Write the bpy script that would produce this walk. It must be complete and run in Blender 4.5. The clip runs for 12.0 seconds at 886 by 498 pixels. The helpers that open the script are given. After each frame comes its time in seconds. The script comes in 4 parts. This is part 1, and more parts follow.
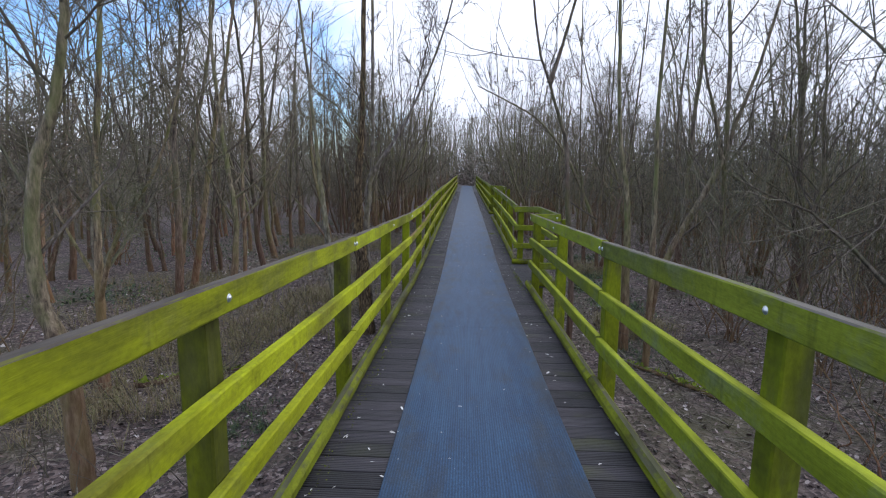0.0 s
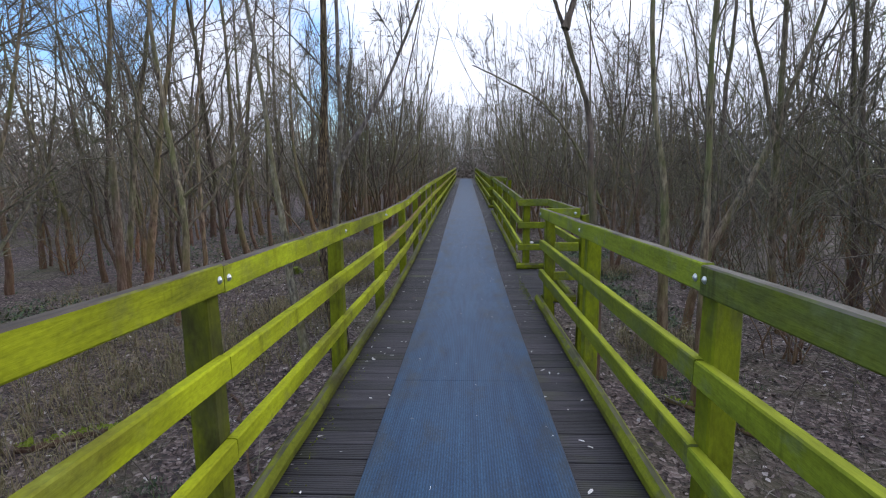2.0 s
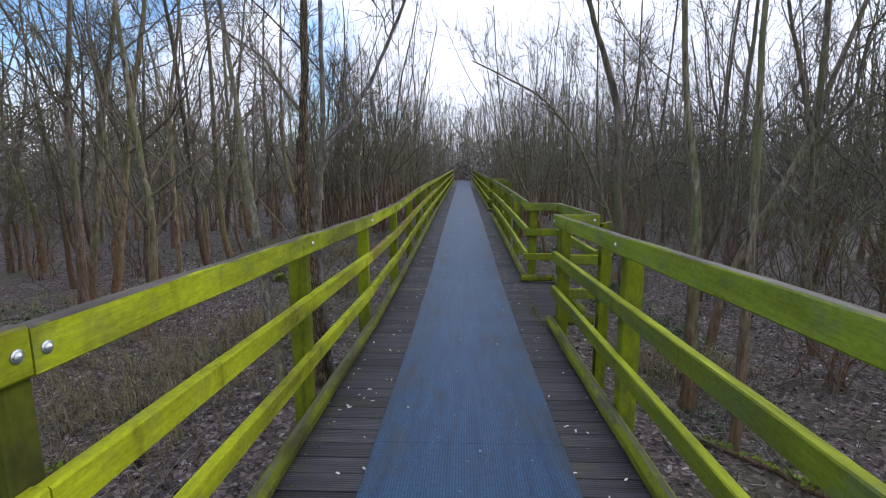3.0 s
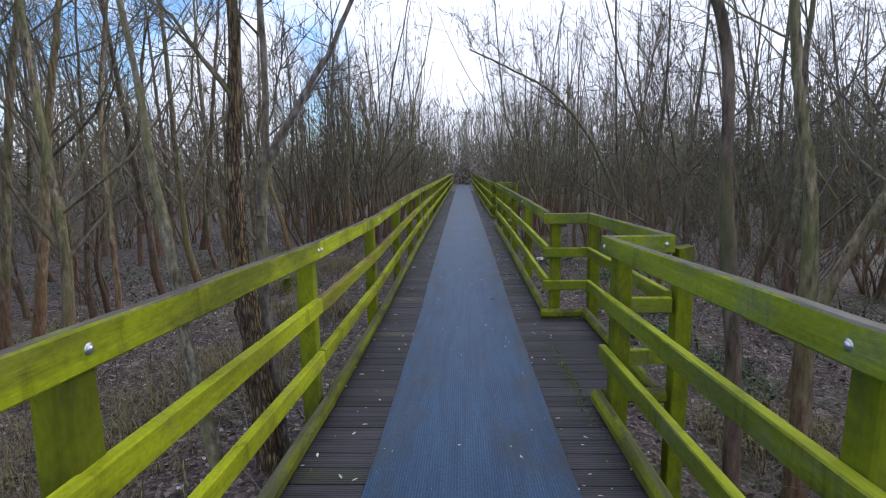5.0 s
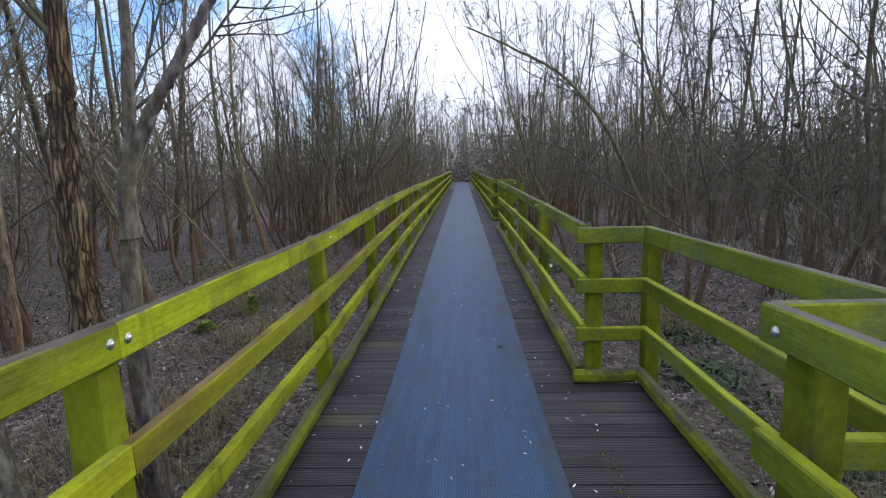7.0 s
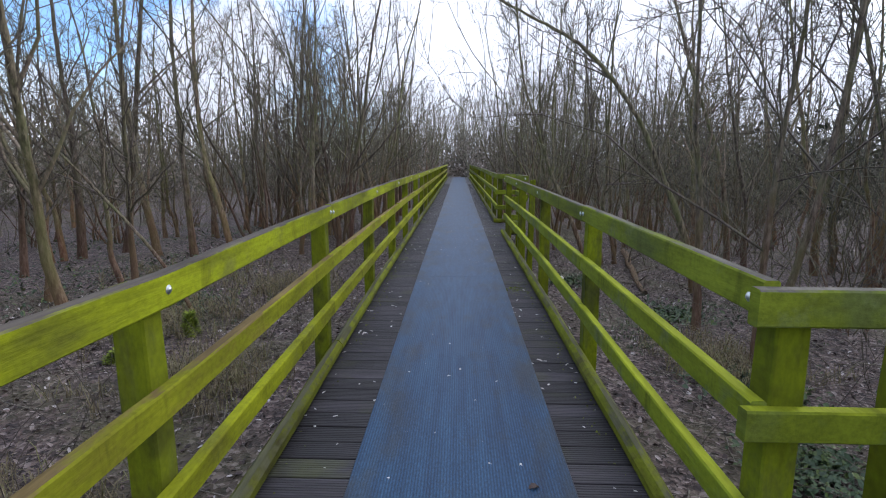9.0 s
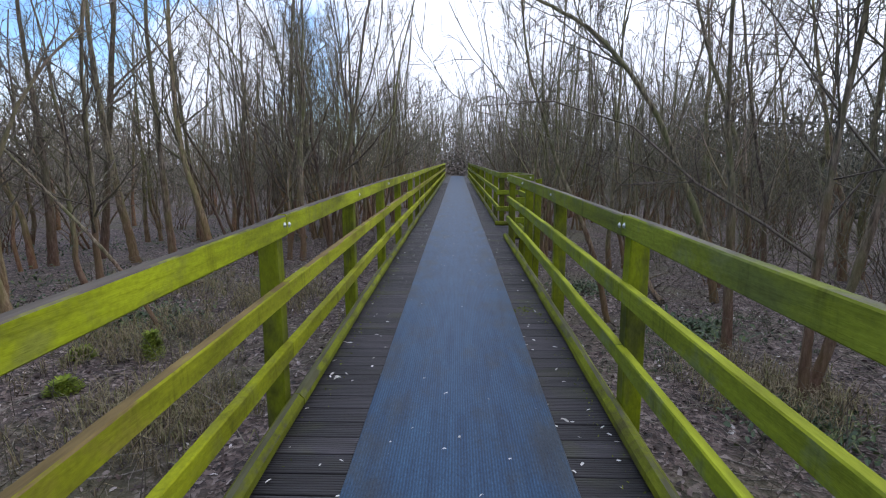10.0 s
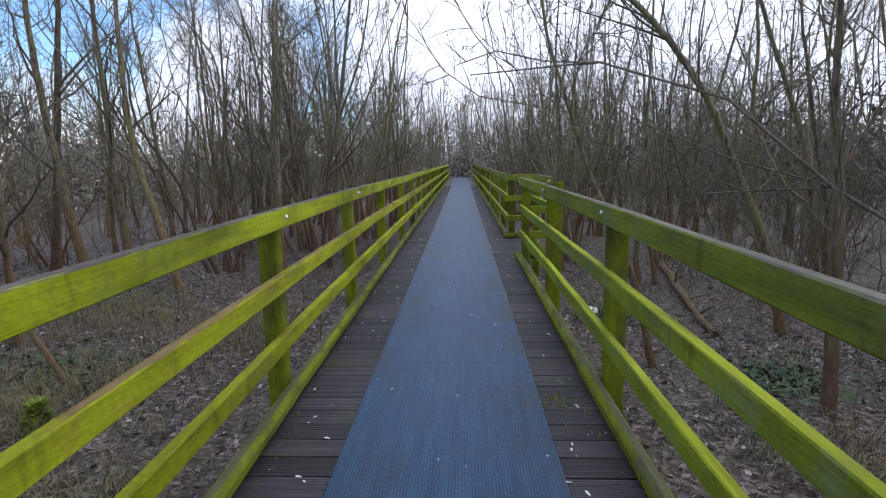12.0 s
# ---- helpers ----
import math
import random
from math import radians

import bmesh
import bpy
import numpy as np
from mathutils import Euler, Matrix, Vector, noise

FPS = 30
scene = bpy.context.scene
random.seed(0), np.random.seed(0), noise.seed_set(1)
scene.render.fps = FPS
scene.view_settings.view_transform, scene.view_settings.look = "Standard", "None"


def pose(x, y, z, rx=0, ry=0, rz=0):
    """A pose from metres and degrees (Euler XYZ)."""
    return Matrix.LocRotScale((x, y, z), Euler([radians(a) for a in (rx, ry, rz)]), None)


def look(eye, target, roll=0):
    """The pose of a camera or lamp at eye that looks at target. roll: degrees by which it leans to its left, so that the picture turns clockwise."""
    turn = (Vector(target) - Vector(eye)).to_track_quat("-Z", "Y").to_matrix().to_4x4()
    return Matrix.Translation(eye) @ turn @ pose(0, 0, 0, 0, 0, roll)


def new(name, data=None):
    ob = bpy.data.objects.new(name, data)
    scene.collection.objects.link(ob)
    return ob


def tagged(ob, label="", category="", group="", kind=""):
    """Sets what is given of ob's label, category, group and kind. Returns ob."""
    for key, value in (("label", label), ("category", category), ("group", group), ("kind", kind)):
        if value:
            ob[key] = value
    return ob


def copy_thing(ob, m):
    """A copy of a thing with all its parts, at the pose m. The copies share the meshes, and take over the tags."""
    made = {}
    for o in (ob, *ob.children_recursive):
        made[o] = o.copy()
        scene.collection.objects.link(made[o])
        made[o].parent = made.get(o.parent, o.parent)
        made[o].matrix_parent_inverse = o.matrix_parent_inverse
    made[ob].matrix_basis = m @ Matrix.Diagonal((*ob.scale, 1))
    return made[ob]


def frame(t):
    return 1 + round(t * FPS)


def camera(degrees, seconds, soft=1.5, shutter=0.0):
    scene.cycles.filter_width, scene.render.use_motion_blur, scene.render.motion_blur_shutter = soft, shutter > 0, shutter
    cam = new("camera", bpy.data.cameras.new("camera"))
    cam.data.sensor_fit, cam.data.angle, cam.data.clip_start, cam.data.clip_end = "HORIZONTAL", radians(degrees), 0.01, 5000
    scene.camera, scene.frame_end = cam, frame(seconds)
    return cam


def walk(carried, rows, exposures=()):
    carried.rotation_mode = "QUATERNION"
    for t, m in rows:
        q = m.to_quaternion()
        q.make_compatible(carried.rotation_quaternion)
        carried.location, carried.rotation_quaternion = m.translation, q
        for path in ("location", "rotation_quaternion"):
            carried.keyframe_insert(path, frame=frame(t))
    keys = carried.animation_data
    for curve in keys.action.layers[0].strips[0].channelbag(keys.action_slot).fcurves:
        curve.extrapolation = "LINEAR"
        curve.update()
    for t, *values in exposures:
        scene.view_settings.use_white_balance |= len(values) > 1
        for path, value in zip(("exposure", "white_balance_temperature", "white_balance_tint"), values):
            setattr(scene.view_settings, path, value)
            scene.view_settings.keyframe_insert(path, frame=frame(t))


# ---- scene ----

# ---------------------------------------------------------------- camera
cam = camera(83.0, 12.0, soft=1.15)
PATH = [
    (0, (-0.091, -0.626, 1.615), (-0.185, 1.547, 1.284), 0.7),
    (0.5, (-0.044, -0.221, 1.583), (-0.142, 1.951, 1.245), 0.3),
    (1, (-0.015, 0.218, 1.553), (-0.114, 2.388, 1.209), -0.2),
    (1.5, (-0.004, 0.671, 1.537), (-0.100, 2.840, 1.181), -0.3),
    (2, (0.034, 1.129, 1.508), (-0.067, 3.297, 1.151), -0.6),
    (2.5, (0.013, 1.575, 1.478), (-0.078, 3.744, 1.126), -0.4),
    (3, (0.001, 1.993, 1.467), (-0.085, 4.164, 1.119), -0.1),
    (5, (0.018, 3.757, 1.432), (-0.072, 5.930, 1.103), -1.1),
    (5.5, (0.028, 4.212, 1.420), (-0.062, 6.387, 1.095), -1.2),
    (6, (0.035, 4.657, 1.422), (-0.052, 6.831, 1.089), -1.2),
    (6.5, (0.025, 5.100, 1.416), (-0.056, 7.272, 1.080), -1.1),
    (7, (0.072, 5.533, 1.408), (-0.019, 7.704, 1.069), -1.6),
    (9, (0.014, 7.570, 1.337), (-0.051, 9.739, 0.974), 0.2),
    (9.5, (0.032, 7.998, 1.340), (-0.032, 10.166, 0.970), -0.1),
    (10, (0.020, 8.477, 1.323), (-0.040, 10.645, 0.955), -0.1),
    (10.5, (0.033, 8.920, 1.315), (-0.028, 11.088, 0.948), -0.2),
    (11, (0.067, 9.374, 1.335), (-0.004, 11.541, 0.966), -0.4),
    (11.5, (0.070, 9.816, 1.354), (-0.003, 11.983, 0.982), -0.5),
    (12, (0.116, 10.306, 1.319), (0.028, 12.474, 0.957), -1.0),
]
walk(cam, [(t, look(eye, target, roll)) for t, eye, target, roll in PATH], [(0.0, -0.34, 5900, 12), (5.0, -0.31, 5900, 12), (12.0, -0.20, 5900, 12)])

# ---------------------------------------------------------------- light
world = bpy.data.worlds.new("sky")
scene.world = world
world.use_nodes = True
wn = world.node_tree.nodes
wl = world.node_tree.links
wn.clear()
sky = wn.new("ShaderNodeTexSky")
sky.sky_type, sky.sun_disc = "NISHITA", False
SUN_ELEVATION, SUN_AZIMUTH = radians(24), radians(55)
sky.sun_elevation, sky.sun_rotation = SUN_ELEVATION, SUN_AZIMUTH
sky.air_density, sky.dust_density, sky.ozone_density = 1.0, 0.6, 1.5
coord = wn.new("ShaderNodeTexCoord")
cloud = wn.new("ShaderNodeTexNoise")
cloud.inputs["Scale"].default_value, cloud.inputs["Detail"].default_value = 4.5, 6.0
ramp = wn.new("ShaderNodeValToRGB")
ramp.color_ramp.elements[0].position, ramp.color_ramp.elements[1].position = 0.28, 0.43
mix = wn.new("ShaderNodeMix")
mix.data_type = "RGBA"
mix.inputs[7].default_value = (16.3, 16.5, 17.8, 1)
back = wn.new("ShaderNodeBackground")
back.inputs["Strength"].default_value = 0.10
out = wn.new("ShaderNodeOutputWorld")
wl.new(coord.outputs["Generated"], cloud.inputs["Vector"])
side = wn.new("ShaderNodeSeparateXYZ")
veil = wn.new("ShaderNodeMath")
veil.operation = "MULTIPLY_ADD"
veil.inputs[1].default_value = 0.22
wl.new(coord.outputs["Generated"], side.inputs[0])
wl.new(side.outputs["X"], veil.inputs[0])
wl.new(cloud.outputs["Fac"], veil.inputs[2])
wl.new(veil.outputs[0], ramp.inputs["Fac"])
wl.new(ramp.outputs["Color"], mix.inputs[0])
gain = wn.new("ShaderNodeVectorMath")
gain.operation = "MULTIPLY"
gain.inputs[1].default_value = (2.7, 3.0, 3.3)
wl.new(sky.outputs["Color"], gain.inputs[0])
wl.new(gain.outputs[0], mix.inputs[6])
wl.new(mix.outputs[2], back.inputs["Color"])
wl.new(back.outputs["Background"], out.inputs["Surface"])
sun = new("sun", bpy.data.lights.new("sun", "SUN"))
sun.data.energy, sun.data.angle, sun.data.color = 2.2, radians(14), (1.0, 0.93, 0.84)
toward = Vector((math.sin(SUN_AZIMUTH) * math.cos(SUN_ELEVATION), math.cos(SUN_AZIMUTH) * math.cos(SUN_ELEVATION), math.sin(SUN_ELEVATION)))
sun.matrix_world = look(toward * 60, (0, 0, 0))


# ---------------------------------------------------------------- materials
def material(name, build):
    m = bpy.data.materials.new(name)
    m.use_nodes = True
    nodes, links = m.node_tree.nodes, m.node_tree.links
    build(nodes, links, nodes["Principled BSDF"])
    return m


def noise_node(nodes, links, scale, detail=4.0, stretch=(1, 1, 1), rough=0.55, source="Object", seed=True):
    co = nodes.new("ShaderNodeTexCoord")
    mp = nodes.new("ShaderNodeMapping")
    mp.inputs["Scale"].default_value = stretch
    links.new(co.outputs[source], mp.inputs["Vector"])
    if seed:
        info = nodes.new("ShaderNodeObjectInfo")
        times = nodes.new("ShaderNodeMath")
        times.operation = "MULTIPLY"
        times.inputs[1].default_value = 37.0
        links.new(info.outputs["Random"], times.inputs[0])
        links.new(times.outputs[0], mp.inputs["Location"])
    tex = nodes.new("ShaderNodeTexNoise")
    tex.inputs["Scale"].default_value, tex.inputs["Detail"].default_value, tex.inputs["Roughness"].default_value = scale, detail, rough
    links.new(mp.outputs["Vector"], tex.inputs["Vector"])
    return tex.outputs["Fac"]


def ramp_node(nodes, links, fac, stops):
    r = nodes.new("ShaderNodeValToRGB")
    els = r.color_ramp.elements
    while len(els) < len(stops):
        els.new(0.5)
    for el, (p, c) in zip(els, stops):
        el.position, el.color = p, (*c, 1) if len(c) == 3 else c
    links.new(fac, r.inputs["Fac"])
    return r.outputs["Color"]


def blend(nodes, links, fac, a, b, mode="MIX"):
    m = nodes.new("ShaderNodeMix")
    m.data_type, m.blend_type = "RGBA", mode
    for value, k in ((fac, 0), (a, 6), (b, 7)):
        if isinstance(value, (int, float)):
            m.inputs[k].default_value = value
        elif isinstance(value, tuple):
            m.inputs[k].default_value = (*value, 1)
        else:
            links.new(value, m.inputs[k])
    return m.outputs[2]


def bump(nodes, links, shader, height, strength, distance=0.01):
    b = nodes.new("ShaderNodeBump")
    b.inputs["Strength"].default_value, b.inputs["Distance"].default_value = strength, distance
    links.new(height, b.inputs["Height"])
    links.new(b.outputs["Normal"], shader.inputs["Normal"])


def algae_wood(bright, grey, dark, bare=1.06, top_tone=(0.12, 0.11, 0.095), grey_minus_y=False):
    """Timber under a film of algae: bright growth, thin greyish places, dark damp blotches and a top of its own tone,
    mostly bare and weathered.
    """
    def build(nodes, links, shader):
        big = noise_node(nodes, links, 2.6, 5.0, (1, 0.45, 1.3), 0.6)
        fine = noise_node(nodes, links, 16.0, 6.0, (1, 0.14, 1.6), 0.65)
        speck = noise_node(nodes, links, 70.0, 4.0, (1, 0.6, 1), 0.6)
        patch = noise_node(nodes, links, 6.5, 5.0, (1.0, 0.7, 0.8), 0.65)
        base = ramp_node(nodes, links, big, [(0.33, dark), (0.46, tuple(c * 0.8 for c in bright)), (0.56, bright), (0.72, tuple(c * 1.2 for c in bright))])
        worn = ramp_node(nodes, links, patch, [(0.52, (0, 0, 0)), (0.68, (0.85, 0.85, 0.85))])
        col = blend(nodes, links, worn, base, grey)
        grain = ramp_node(nodes, links, fine, [(0.3, (0.5, 0.47, 0.42)), (0.55, (1, 1, 1)), (0.75, (1.15, 1.15, 1.0))])
        col = blend(nodes, links, 0.5, col, grain, "MULTIPLY")
        col = blend(nodes, links, 0.5, col, ramp_node(nodes, links, speck, [(0.3, (0.6, 0.6, 0.55)), (0.6, (1.1, 1.1, 1.0))]), "MULTIPLY")
        drip = noise_node(nodes, links, 4.0, 5.0, (2.0, 1.6, 0.22), 0.7)
        col = blend(nodes, links, 0.7, col, ramp_node(nodes, links, drip, [(0.27, (0.3, 0.27, 0.33)), (0.42, (1, 1, 1))]), "MULTIPLY")
        info = nodes.new("ShaderNodeObjectInfo")
        col = blend(nodes, links, 1.0, col, ramp_node(nodes, links, info.outputs["Random"], [(0.0, (0.84, 0.81, 0.86)), (0.6, (1, 1, 1)), (1.0, (1.1, 1.1, 1.0))]), "MULTIPLY")
        if grey_minus_y:
            # faces turned to -Y blend to a dark grey-olive, broken up by noise
            geo_y = nodes.new("ShaderNodeNewGeometry")
            sep_y = nodes.new("ShaderNodeSeparateXYZ")
            links.new(geo_y.outputs["Normal"], sep_y.inputs[0])
            # factor that rises on faces turned to -Y
            dry = nodes.new("ShaderNodeMath")
            dry.operation = "MULTIPLY_ADD"
            dry.inputs[1].default_value = -0.6
            links.new(sep_y.outputs["Y"], dry.inputs[0])
            links.new(noise_node(nodes, links, 5.0, 4.0, (1.5, 1.5, 0.25), 0.6), dry.inputs[2])
            col = blend(nodes, links, ramp_node(nodes, links, dry.outputs[0], [(1.02, (0, 0, 0)), (1.2, (0.85, 0.85, 0.85))]), col, (0.075, 0.078, 0.04))
        # upward faces: bare weathered timber with less algae, brighter green on lower right rails
        geo = nodes.new("ShaderNodeNewGeometry")
        sep = nodes.new("ShaderNodeSeparateXYZ")
        links.new(geo.outputs["Normal"], sep.inputs[0])
        add = nodes.new("ShaderNodeMath")
        add.operation = "MULTIPLY_ADD"
        add.inputs[1].default_value = 0.55
        links.new(sep.outputs["Z"], add.inputs[0])
        links.new(noise_node(nodes, links, 3.0, 5.0, (1, 0.6, 1), 0.65), add.inputs[2])
        top = ramp_node(nodes, links, add.outputs[0], [(bare, (0, 0, 0)), (bare + 0.14, (1, 1, 1))])
        grey_top = blend(nodes, links, 0.8, top_tone, ramp_node(nodes, links, fine, [(0.3, (0.4, 0.4, 0.4)), (0.7, (1.5, 1.5, 1.5))]), "MULTIPLY")
        col = blend(nodes, links, top, col, grey_top)
        links.new(col, shader.inputs["Base Color"])
        shader.inputs["Roughness"].default_value = 0.85
        shader.inputs["Specular IOR Level"].default_value = 0.22
        bump(nodes, links, shader, fine, 0.7, 0.008)
    return build


RAIL = material("algae_rail", algae_wood((0.33, 0.375, 0.005), (0.22, 0.24, 0.03), (0.14, 0.14, 0.012), 1.0))
RAIL_WORN = material("worn_algae_rail", algae_wood((0.32, 0.375, 0.006), (0.20, 0.22, 0.035), (0.13, 0.145, 0.012), 0.80, (0.095, 0.082, 0.068)))
RAIL_STAINED = material("brown_stained_rail", algae_wood((0.31, 0.345, 0.009), (0.26, 0.235, 0.03), (0.18, 0.16, 0.02), 0.93, (0.18, 0.13, 0.05)))
# right-hand rails: duller copies, the lesser light on that side put into the colour
RAIL_SHADE = material("shade_tinted_algae_rail", algae_wood((0.20, 0.25, 0.014), (0.17, 0.205, 0.085), (0.14, 0.175, 0.035), 0.84, (0.26, 0.30, 0.012)))
RAIL_SHADE_WORN = material("worn_shade_tinted_algae_rail", algae_wood((0.215, 0.265, 0.02), (0.18, 0.21, 0.09), (0.125, 0.155, 0.035), 0.88, (0.13, 0.12, 0.10)))
POST = material("algae_post", algae_wood((0.17, 0.205, 0.004), (0.085, 0.092, 0.028), (0.05, 0.056, 0.010), grey_minus_y=True))
KERB = material("algae_kerb", algae_wood((0.17, 0.20, 0.010), (0.085, 0.082, 0.03), (0.06, 0.06, 0.014), 0.92, (0.085, 0.085, 0.045)))


def plank_look(nodes, links, shader):
    fine = noise_node(nodes, links, 9.0, 5.0, (0.25, 3.0, 1))
    big = noise_node(nodes, links, 1.6, 4.0, (1, 1, 1), source="Object")
    col = ramp_node(nodes, links, fine, [(0.2, (0.02, 0.018, 0.021)), (0.55, (0.045, 0.043, 0.050)), (0.8, (0.085, 0.082, 0.095))])
    green = ramp_node(nodes, links, big, [(0.55, (0, 0, 0)), (0.7, (0.55, 0.55, 0.55))])
    col = blend(nodes, links, green, col, (0.075, 0.09, 0.02))
    info = nodes.new("ShaderNodeObjectInfo")
    tone = ramp_node(nodes, links, info.outputs["Random"], [(0.0, (0.5, 0.48, 0.49)), (0.5, (0.85, 0.82, 0.85)), (1.0, (1.25, 1.18, 1.2))])
    col = blend(nodes, links, 1.0, col, tone, "MULTIPLY")
    links.new(col, shader.inputs["Base Color"])
    shader.inputs["Roughness"].default_value = 0.6
    bump(nodes, links, shader, fine, 0.4, 0.004)


PLANK = material("weathered_plank", plank_look)


def mat_look(nodes, links, shader):
    co = nodes.new("ShaderNodeTexCoord")
    wave = nodes.new("ShaderNodeTexWave")
    wave.wave_type, wave.bands_direction = "BANDS", "X"
    wave.inputs["Scale"].default_value, wave.inputs["Distortion"].default_value = 22.0, 0.9
    wave.inputs["Detail"].default_value, wave.inputs["Detail Scale"].default_value = 3.0, 4.0
    links.new(co.outputs["Object"], wave.inputs["Vector"])
    grit = noise_node(nodes, links, 150.0, 4.0, (1, 0.35, 1), 0.7, seed=False)
    dirt = noise_node(nodes, links, 2.6, 6.0, (1.6, 0.7, 1), 0.68, seed=False)
    streak = noise_node(nodes, links, 9.0, 5.0, (2.2, 0.18, 1), 0.6, seed=False)
    col = ramp_node(nodes, links, wave.outputs["Fac"], [(0.2, (0.016, 0.045, 0.098)), (0.8, (0.027, 0.076, 0.158))])
    # dirt gathers along the edges of the strip
    sep = nodes.new("ShaderNodeSeparateXYZ")
    links.new(co.outputs["Object"], sep.inputs[0])
    off = nodes.new("ShaderNodeMath")
    off.operation = "ABSOLUTE"
    links.new(sep.outputs["X"], off.inputs[0])
    edge = nodes.new("ShaderNodeMath")
    edge.operation = "MULTIPLY_ADD"
    edge.inputs[1].default_value = 0.42
    links.new(off.outputs[0], edge.inputs[0])
    links.new(dirt, edge.inputs[2])
    col = blend(nodes, links, ramp_node(nodes, links, edge.outputs[0], [(0.60, (0, 0, 0)), (0.82, (0.8, 0.8, 0.8))]), col, (0.034, 0.042, 0.052))
    col = blend(nodes, links, 0.7, col, ramp_node(nodes, links, streak, [(0.3, (0.6, 0.6, 0.66)), (0.65, (1.25, 1.22, 1.15))]), "MULTIPLY")
    col = blend(nodes, links, 0.85, col, ramp_node(nodes, links, grit, [(0.3, (0.45, 0.47, 0.52)), (0.7, (1.6, 1.55, 1.5))]), "MULTIPLY")
    links.new(col, shader.inputs["Base Color"])
    shader.inputs["Roughness"].default_value = 0.5
    shader.inputs["Specular IOR Level"].default_value = 0.33
    bump(nodes, links, shader, grit, 0.45, 0.004)


MAT = material("ribbed_grip_mat", mat_look)


def steel_look(nodes, links, shader):
    shader.inputs["Base Color"].default_value = (0.62, 0.64, 0.66, 1)
    shader.inputs["Metallic"].default_value = 0.9
    f = noise_node(nodes, links, 60.0, 3.0)
    links.new(ramp_node(nodes, links, f, [(0.3, (0.25, 0.25, 0.25)), (0.7, (0.5, 0.5, 0.5))]), shader.inputs["Roughness"])


STEEL = material("galvanised_bolt", steel_look)


def bark(low, mid, high, mossy, scale=26.0, stretch=0.2, rust=0.0, furrows=False):
    def build(nodes, links, shader):
        ridge = noise_node(nodes, links, scale, 6.0, (1, 1, stretch), 0.66)
        blotch = noise_node(nodes, links, 3.2, 5.0, (1, 1, 0.4), 0.65)
        col = ramp_node(nodes, links, ridge, [(0.36, low), (0.5, mid), (0.66, high)])
        height = ridge
        if furrows:
            # long plates parted by deep dark cracks
            co = nodes.new("ShaderNodeTexCoord")
            warp = nodes.new("ShaderNodeTexNoise")
            warp.inputs["Scale"].default_value, warp.inputs["Detail"].default_value = 7.0, 4.0
            links.new(co.outputs["Object"], warp.inputs["Vector"])
            mv = nodes.new("ShaderNodeMix")
            mv.data_type = "VECTOR"
            mv.inputs[0].default_value = 0.03
            links.new(co.outputs["Object"], mv.inputs[4])
            links.new(warp.outputs["Color"], mv.inputs[5])
            mp = nodes.new("ShaderNodeMapping")
            mp.inputs["Scale"].default_value = (1, 1, 0.085)
            links.new(mv.outputs[1], mp.inputs["Vector"])
            cell = nodes.new("ShaderNodeTexVoronoi")
            cell.feature = "DISTANCE_TO_EDGE"
            cell.inputs["Scale"].default_value = 42.0
            links.new(mp.outputs["Vector"], cell.inputs["Vector"])
            crack = ramp_node(nodes, links, cell.outputs["Distance"], [(0.02, (0.16, 0.12, 0.10)), (0.22, (1, 1, 1))])
            col = blend(nodes, links, 0.95, col, crack, "MULTIPLY")
            height = crack
        m = ramp_node(nodes, links, blotch, [(0.44, (0, 0, 0)), (0.62, (0.7, 0.7, 0.7))])
        col = blend(nodes, links, m, col, mossy, "MIX" if not furrows else "SOFT_LIGHT")
        if rust:
            # red-brown algae on the lower trunk
            co2 = nodes.new("ShaderNodeTexCoord")
            sep = nodes.new("ShaderNodeSeparateXYZ")
            links.new(co2.outputs["Object"], sep.inputs[0])
            fall = nodes.new("ShaderNodeMath")
            fall.operation = "MULTIPLY_ADD"
            fall.inputs[1].default_value = -0.22
            links.new(sep.outputs["Z"], fall.inputs[0])
            links.new(noise_node(nodes, links, 2.0, 4.0, (1, 1, 0.4)), fall.inputs[2])
            f = ramp_node(nodes, links, fall.outputs[0], [(0.0, (0, 0, 0)), (0.42, (rust, rust, rust))])
            col = blend(nodes, links, f, col, (0.15, 0.062, 0.032))
        info = nodes.new("ShaderNodeObjectInfo")
        tone = ramp_node(nodes, links, info.outputs["Random"], [(0.0, (0.62, 0.6, 0.6)), (0.35, (0.95, 0.95, 0.9)), (0.7, (1.0, 1.06, 0.85)), (1.0, (1.4, 1.25, 1.12))])
        col = blend(nodes, links, 1.0, col, tone, "MULTIPLY")
        links.new(col, shader.inputs["Base Color"])
        shader.inputs["Roughness"].default_value = 0.85
        bump(nodes, links, shader, height, 0.9, 0.025)
    return build


BARK = material("bark", bark((0.03, 0.023, 0.019), (0.15, 0.118, 0.09), (0.31, 0.255, 0.20), (0.13, 0.14, 0.05), rust=0.55))
BARK_GREY = material("lichened_grey_bark", bark((0.04, 0.035, 0.034), (0.15, 0.13, 0.125), (0.34, 0.31, 0.29), (0.17, 0.155, 0.07), 22.0, 0.35))
# paler bark: distance haze put into the far woods' colour; also dead fallen twigs
TWIG_HAZE_AND_FALLEN = material("haze_and_fallen_twig_bark", bark((0.13, 0.112, 0.10), (0.24, 0.21, 0.195), (0.35, 0.315, 0.295), (0.20, 0.195, 0.14)))
BARK_PALE = material("furrowed_bark", bark((0.09, 0.065, 0.042), (0.23, 0.17, 0.105), (0.37, 0.285, 0.185), (0.45, 0.42, 0.25), 30.0, 0.3, furrows=True))
